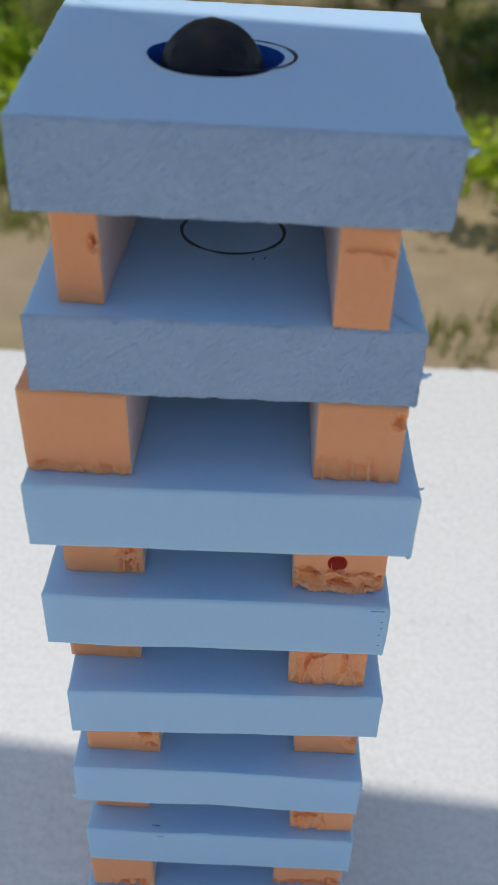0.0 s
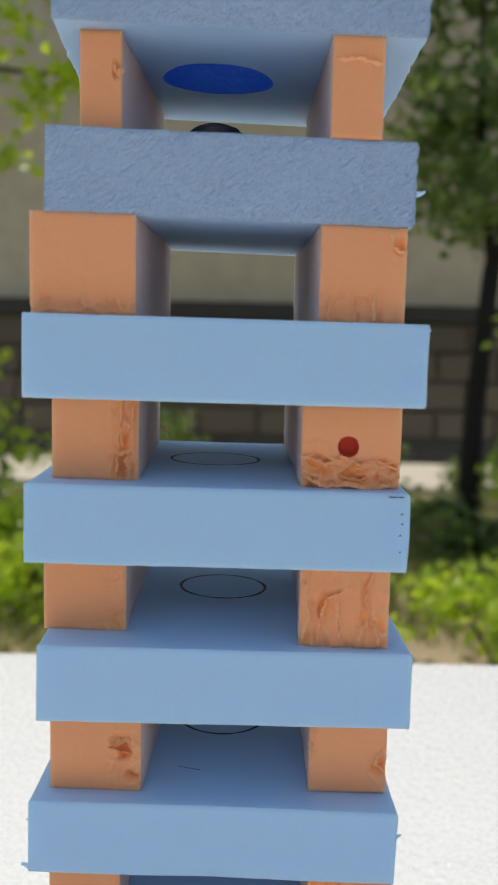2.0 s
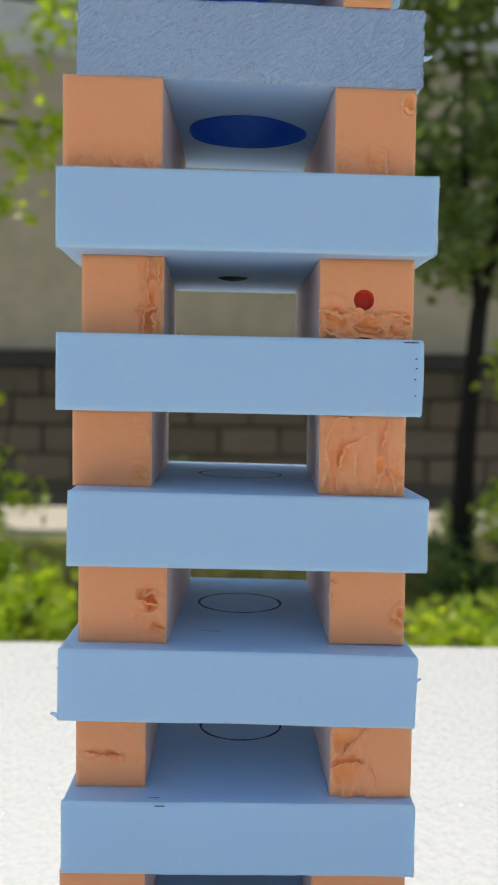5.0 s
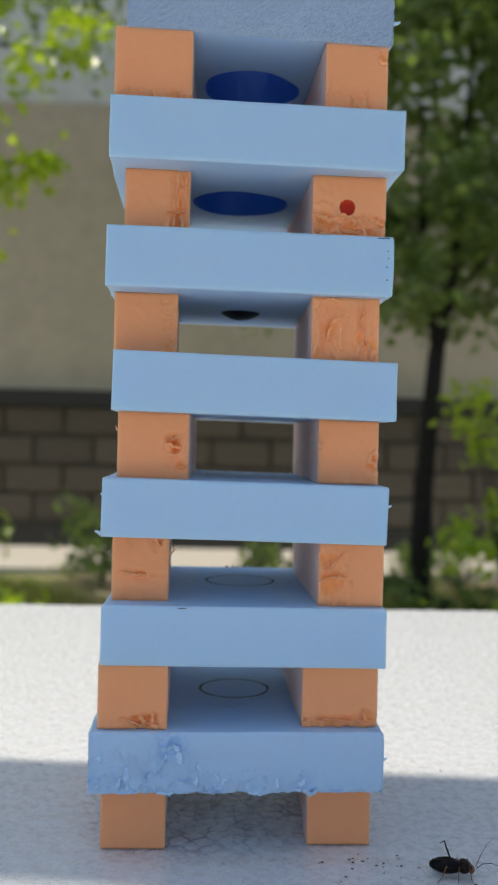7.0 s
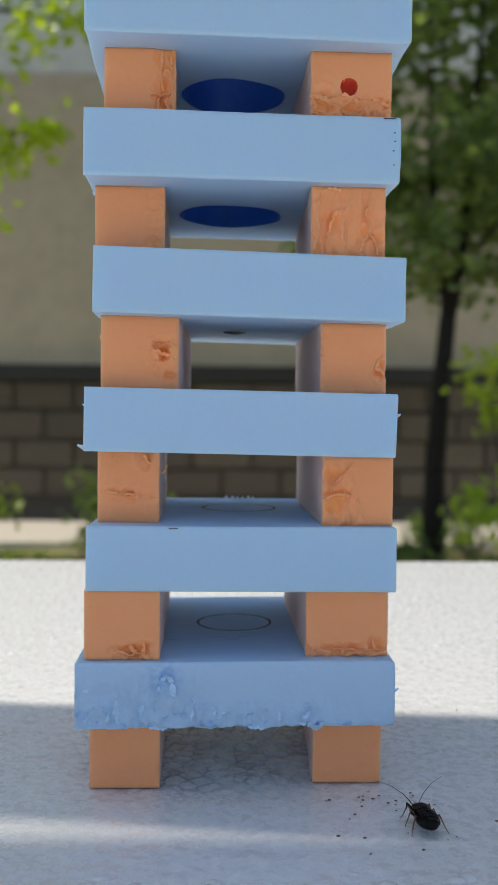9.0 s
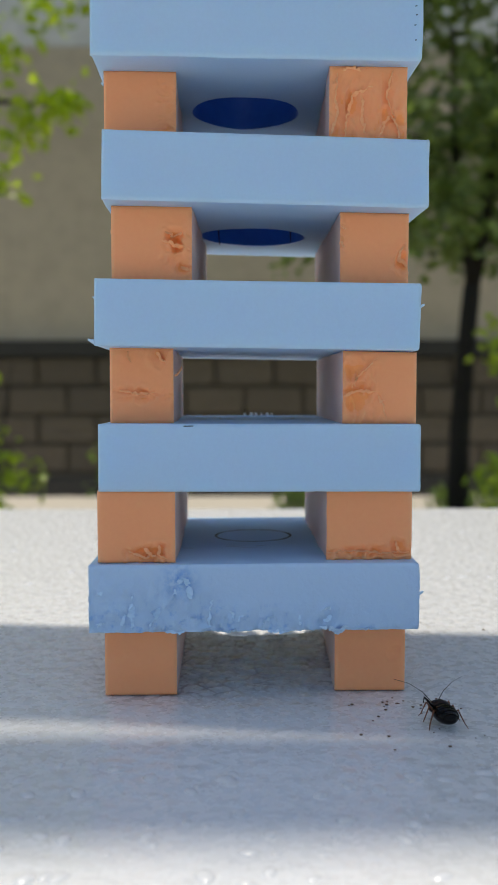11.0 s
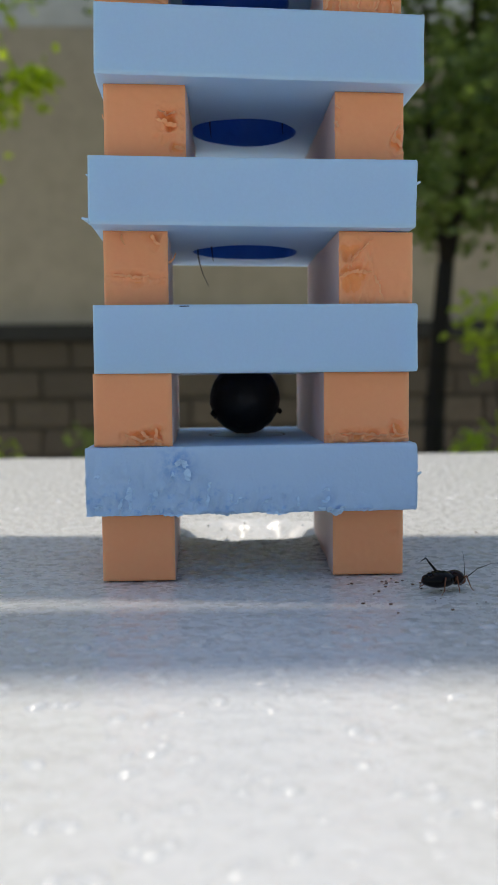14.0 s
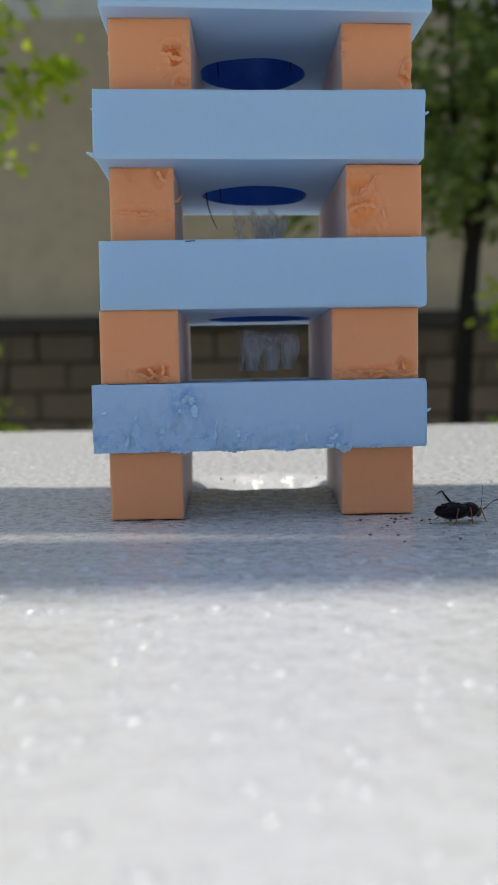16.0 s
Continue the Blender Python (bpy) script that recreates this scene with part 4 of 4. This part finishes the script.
tree("broadleaf_tree", (-2.14, 3.4, GROUND_Z),
     [([(0, 0, 0), (0.03, 0, 0.8), (0.1, 0, 1.6), (0.3, 0, 2.4)], [0.07, 0.06, 0.045, 0.02]),
      ([(0.06, 0, 1.2), (0.6, -0.1, 1.55), (1.05, -0.1, 1.68), (1.4, -0.1, 1.66)], [0.03, 0.02, 0.012, 0.004]),
      ([(0.1, 0, 1.6), (0.6, -0.1, 2.0), (1.1, -0.1, 2.15), (1.5, -0.1, 2.1)], [0.03, 0.02, 0.012, 0.004])],
     [(1.43, -0.1, 1.66, 0.09, 60), (1.30, -0.1, 1.58, 0.08, 40), (1.53, -0.1, 2.12, 0.12, 60), (1.38, -0.1, 2.02, 0.11, 50), (1.62, -0.1, 2.22, 0.08, 30), (1.22, -0.1, 1.86, 0.10, 40), (1.2, -0.1, 2.3, 0.16, 60), (1.15, 0, 1.4, 0.1, 30), (1.1, -0.1, 1.66, 0.12, 40)]
     + clump_cloud(rnd, -0.5, 1.0, -0.5, 0.5, 1.4, 3.2, 40, 0.18, 40), 0.06, LEAF_LIGHT, "broadleaf tree with sunlit yellow-green leaves on long branches", 4)
rnd = random.Random(13)
for at, w, h, n, leaves, label in [
    ((1.30, 3.6), 0.30, 1.20, 30, LEAF_LIGHT, "sunlit green garden shrub beside the slim tree"),
    ((-1.10, 3.5), 0.20, 1.10, 20, LEAF_LIGHT, "loose yellow-green garden shrub in the sun"),
    ((0.98, 3.8), 0.26, 0.22, 18, LEAF_DARK, "low dark leafy plant at the foot of the tree"),
    ((1.45, 5.0), 0.34, 0.24, 24, LEAF_DARK, "dark leafy shrub before the path"),
    ((-0.62, 5.0), 0.22, 0.46, 30, LEAF_DARK, "low dark shrub before the path"),
    ((0.55, 5.1), 0.30, 0.30, 30, LEAF_DARK, "low dark shrub before the path"),
    ((1.25, 3.1), 0.30, 0.22, 30, LEAF_LIGHT, "low bright leafy plant in the grass"),
    ((-1.05, 3.2), 0.28, 0.30, 28, LEAF_LIGHT, "low bright leafy plant in the grass"),
    ((0.72, 2.25), 0.22, 0.30, 30, LEAF_LIGHT, "low bright leafy plant in the grass"),
    ((-0.85, 2.9), 0.26, 0.26, 26, LEAF_LIGHT, "low bright leafy plant in the grass"),
]:
    stems = [([(0, 0, 0), (0.02, 0.01, h * 0.4), (0.03, 0, h * 0.8)], [0.012, 0.009, 0.004])]
    for k in range(4):
        a = k * 1.6 + w
        stems.append(([(0, 0, h * 0.05), (w * 0.4 * math.cos(a), w * 0.4 * math.sin(a), h * 0.5), (w * 0.7 * math.cos(a), w * 0.7 * math.sin(a), h * 0.85)], [0.008, 0.006, 0.003]))
    tree("garden_shrub", (*at, GROUND_Z), stems, clump_cloud(rnd, -w, w, -w, w, h * 0.25, h, int(n * 0.6), 0.09, 28), 0.055, leaves, label, n)


def grass():
    rnd = random.Random(21)
    bm = bmesh.new()
    for _ in range(8000):
        x, y = rnd.uniform(-2.0, 2.2), rnd.uniform(1.6, 4.9)
        if noise.noise(Vector((x * 0.9, y * 0.9, 4))) < -0.15:
            continue
        for _ in range(4):
            h, a, lean = rnd.uniform(0.03, 0.11), rnd.uniform(0, 6.28), rnd.uniform(0.01, 0.05)
            p = Vector((x + rnd.gauss(0, 0.015), y + rnd.gauss(0, 0.015), GROUND_Z))
            side = Vector((math.cos(a), math.sin(a), 0)) * 0.004
            tip = p + Vector((-math.sin(a) * lean, math.cos(a) * lean, h))
            bm.faces.new((bm.verts.new(p - side), bm.verts.new(p + side), bm.verts.new(tip)))
    tagged(new("grass", mesh_of("grass", bm, GRASS)), "patchy sunlit garden grass", "grass", kind="stuff")


grass()


# ---- the insect ----
def egg(bm, a, b, wide, high, z, n=10):
    """A rounded shell from y = a to y = b."""
    rings = []
    for k in range(n + 1):
        f = k / n
        r = max(0.02, math.sin(math.pi * (0.04 + 0.92 * f)) ** 0.6)
        rings.append([bm.verts.new((wide * r * math.cos(t), a + (b - a) * f, z + high * r * math.sin(t))) for t in (2 * math.pi * i / 14 for i in range(14))])
    for p, q in zip(rings, rings[1:]):
        for i in range(14):
            bm.faces.new((p[i], p[(i + 1) % 14], q[(i + 1) % 14], q[i]))
    bm.faces.new(rings[0][::-1])
    bm.faces.new(rings[-1])


def insect():
    thing = empty("beetle_like_insect", pose(0.055, -0.02, 0), "glossy blackish insect with long feelers on the white sheet", "insect")
    bm = bmesh.new()
    egg(bm, -0.0080, 0.0035, 0.0031, 0.0018, 0.0026)
    body = part("abdomen", bm, CHITIN, thing, "glossy dark ringed abdomen", smooth=True)
    for k in range(6):
        y = -0.0068 + 0.0016 * k
        r = math.sin(math.pi * (0.04 + 0.92 * (y + 0.0085) / 0.012)) ** 0.6
        bm = bmesh.new()
        pts = [(0.00297 * r * math.cos(t), y, 0.0026 + 0.00178 * r * math.sin(t)) for t in [math.pi * i / 12 for i in range(13)]]
        tube(bm, pts, [0.00013] * 13, 5)
        part("ring", bm, CHITIN, body, smooth=True)
    bm = bmesh.new()
    egg(bm, 0.0008, 0.0060, 0.0029, 0.0016, 0.0027)
    part("neck_shield", bm, THORAX, thing, smooth=True)
    bm = bmesh.new()
    egg(bm, 0.0048, 0.0070, 0.0013, 0.0011, 0.0021)
    part("head", bm, LEG, thing, smooth=True)
    for side in (-1, 1):
        bm = bmesh.new()
        tube(bm, [(side * 0.0006, 0.0074, 0.0026), (side * 0.0028, 0.0092, 0.0046), (side * 0.0058, 0.0115, 0.0060), (side * 0.0095, 0.0140, 0.0066)], [0.00012, 0.00009, 0.00007, 0.00004], 5)
        part("feeler", bm, CHITIN, thing)
        for y, out, back in ((0.0042, 0.0032, 0.0018), (0.0018, 0.0034, -0.0006), (-0.0012, 0.0036, -0.0036)):
            bm = bmesh.new()
            tube(bm, [(side * 0.0014, y, 0.002), (side * (0.0014 + out * 0.5), y + back * 0.4, 0.0034), (side * (0.0014 + out * 0.85), y + back * 0.8, 0.0010), (side * (0.0014 + out), y + back * 1.2, 0.0002)], [0.00034, 0.00024, 0.00014, 0.00008], 6)
            part("leg", bm, LEG, thing, smooth=True)
    bm = bmesh.new()
    tube(bm, [(-0.0018, -0.0005, 0.0030), (-0.0042, -0.0020, 0.0052), (-0.0056, -0.0026, 0.0064), (-0.0062, -0.0040, 0.0056)], [0.00035, 0.0003, 0.0002, 0.0001], 6)
    part("leg", bm, CHITIN, thing, "hind leg held up off the sheet", smooth=True)
    for ob in thing.children_recursive:
        if ob.parent == thing:
            ob.matrix_basis = Matrix.Diagonal((1.15, 1.0, 1.4, 1))
    return thing


INSECT = insect()


# ---- thin smoke over the lowest holes ----
def smoke_wisp(x, y, z, wide, tall, seed):
    """A few thin curling ribbons that rise side by side."""
    rnd = random.Random(int(seed * 10))
    bm = bmesh.new()
    for k in range(7):
        start, phase, bend = rnd.uniform(-0.4, 0.4) * wide, rnd.uniform(0, 6.3), rnd.uniform(0.10, 0.28) * wide
        breadth, top = wide * rnd.uniform(0.28, 0.62), tall * rnd.uniform(0.7, 1.0)
        rows = []
        for j in range(19):
            f = j / 18
            mid = start * (1 + 0.5 * f) + bend * f * math.sin(4.5 * f + phase)
            w = breadth * (0.35 + 0.9 * f) * min(1.0, 6 * (1 - f) + 0.05)
            rows.append([bm.verts.new((mid + w * (i / 5 - 0.5), 0.3 * w * math.sin(5 * f + i * 0.9 + phase) + 0.0012 * (k - 3), top * f)) for i in range(6)])
        for a, b in zip(rows, rows[1:]):
            for i in range(5):
                bm.faces.new((a[i], a[i + 1], b[i + 1], b[i])).smooth = True
    ob = new("smoke_wisp", mesh_of("smoke_wisp", bm, SMOKE))
    ob.matrix_basis = pose(x, y, z)
    return tagged(ob, "thin curling wisp of white smoke from melting foam", "smoke", "wisps of smoke")


# Wisps: the thing, when it begins to rise, how high it rises.
WISPS = [(smoke_wisp(-0.007, 0.056, 0.0235, 0.011, 0.0185, 1), 14.2, 0.0450), (smoke_wisp(0.006, 0.058, 0.0235, 0.011, 0.0180, 2.4), 14.3, 0.0455), (smoke_wisp(0.000, 0.052, 0.0235, 0.012, 0.0170, 4), 14.6, 0.0450),
         (smoke_wisp(-0.003, 0.060, 0.0675, 0.013, 0.0180, 5.2), 14.1, 0.0895), (smoke_wisp(0.004, 0.062, 0.0675, 0.011, 0.0170, 6.1), 14.4, 0.0890)]


# ---- what moves ----
def motions():
    z = lambda *rows: [(t, pose(x, y, h, 0, 0, 0)) for t, x, y, h in rows]
    walk(BALL_THING, z(
        (0.0, -0.0050, 0.050, 0.3467), (0.5, -0.0045, 0.050, 0.3420), (0.75, -0.005, 0.052, 0.3365), (0.9, -0.007, 0.054, 0.327), (1.0, -0.0073, 0.055, 0.3202), (1.1, -0.0068, 0.055, 0.3192),
        (1.5, -0.0052, 0.055, 0.3138), (2.0, -0.0055, 0.055, 0.3076), (2.5, -0.005, 0.055, 0.3015), (2.8, -0.0046, 0.055, 0.2970), (3.0, -0.0044, 0.055, 0.2922), (3.1, -0.0045, 0.055, 0.285), (3.2, -0.0046, 0.055, 0.2742),
        (3.5, -0.0047, 0.055, 0.2711), (4.0, -0.0046, 0.055, 0.2640), (4.5, -0.0042, 0.055, 0.2580), (5.0, -0.0038, 0.055, 0.2515), (5.15, -0.0036, 0.055, 0.243), (5.25, -0.0035, 0.055, 0.2306), (5.6, -0.0033, 0.055, 0.2262),
        (6.3, -0.003, 0.055, 0.2139), (7.0, -0.002, 0.055, 0.2064), (7.2, -0.002, 0.055, 0.2038), (7.3, -0.002, 0.055, 0.197), (7.4, -0.0018, 0.055, 0.1872), (7.6, -0.0015, 0.055, 0.1842), (8.0, -0.0012, 0.055, 0.1772), (8.5, -0.0015, 0.055, 0.1702),
        (9.0, -0.0020, 0.055, 0.1655), (9.2, -0.002, 0.055, 0.1640), (9.4, -0.002, 0.055, 0.1545), (9.5, -0.002, 0.055, 0.1434), (9.9, -0.002, 0.056, 0.1385), (10.6, -0.0022, 0.056, 0.1290), (11.3, -0.0024, 0.056, 0.1198),
        (11.5, -0.0025, 0.056, 0.1168), (11.6, -0.0025, 0.056, 0.1125), (11.7, -0.0025, 0.056, 0.0997), (12.0, -0.0022, 0.056, 0.0943), (12.5, -0.0012, 0.056, 0.0878), (13.2, -0.0015, 0.056, 0.0780), (13.5, -0.0016, 0.056, 0.0760), (13.8, -0.0018, 0.056, 0.0728),
        (13.9, -0.0018, 0.056, 0.068), (14.0, -0.002, 0.056, 0.0561), (14.2, -0.002, 0.056, 0.0536), (14.5, -0.0020, 0.056, 0.0480), (15.0, -0.0018, 0.056, 0.0398), (15.4, -0.002, 0.056, 0.0348), (15.7, -0.002, 0.056, 0.0320), (16.0, -0.002, 0.056, 0.0302)))
    leaves = [0, 3.02, 5.02, 7.2, 9.25, 11.5, 13.8, 17.0]
    for n, (thing, moving, thick) in enumerate(BOARD_THINGS):
        for plug, layer, side in moving:
            start = leaves[n]
            away = pose(side * HALF_SHIFT, 0, -0.0012 if layer == "upper" else 0.0012)
            rows = [(0.0, pose(0, 0, 0))]
            if start > 16:
                rows.append((16.0, pose(0, 0, 0)))
            else:
                rows += [(start, pose(0, 0, 0)), (start + 0.25, away), (16.0, away)]
            walk(plug, rows)
    for board, ob, t in STRANDS:
        up = pose(0, 0.0, BOARD_THINGS[board][2] - 0.0015)
        walk(ob, [(0.0, up), (t, up), (t + 0.5, pose(0, 0, 0.001)), (16.0, pose(0, 0, 0.001))])
    bug = lambda t, x, y, yaw, lift=0.0, tilt=0.0: (t, pose(x, y, lift, tilt, 0, yaw))
    walk(INSECT, [bug(0.0, 0.069, -0.012, -95), bug(6.3, 0.069, -0.012, -95), bug(7.0, 0.0715, -0.0155, -100), bug(7.15, 0.0690, -0.0160, -30), bug(7.3, 0.0640, -0.0190, 45), bug(7.45, 0.0602, -0.0215, 85), bug(7.7, 0.0575, -0.0215, 30), bug(8.0, 0.0552, -0.0205, 0), bug(8.5, 0.0550, -0.0245, 2), bug(9.0, 0.0545, -0.0252, 8),
                  bug(9.2, 0.0542, -0.0250, 9), bug(11.3, 0.0530, -0.0200, 5), bug(11.5, 0.0530, -0.0185, 0), bug(12.0, 0.0532, -0.0165, -22), bug(12.5, 0.0552, -0.0140, -45), bug(13.0, 0.0550, -0.0150, -58), bug(13.5, 0.0550, -0.0160, -66), bug(14.0, 0.0550, -0.0165, -68),
                  bug(14.5, 0.0562, -0.0135, -74), bug(15.0, 0.0572, -0.0138, -70), bug(15.5, 0.0574, -0.0112, -58), bug(16.0, 0.0574, -0.0125, -74)])
    for k, (wisp, start, top) in enumerate(WISPS):
        m = wisp.matrix_basis.copy()
        x, y, h = m.translation
        walk(wisp, [(0.0, m), (start, m), (start + 0.7, pose(x, y, top, 0, 0, 6 * k)), (16.0, pose(x + 0.0015, y, top + 0.0012, 0, 0, 18 + 6 * k))])


motions()
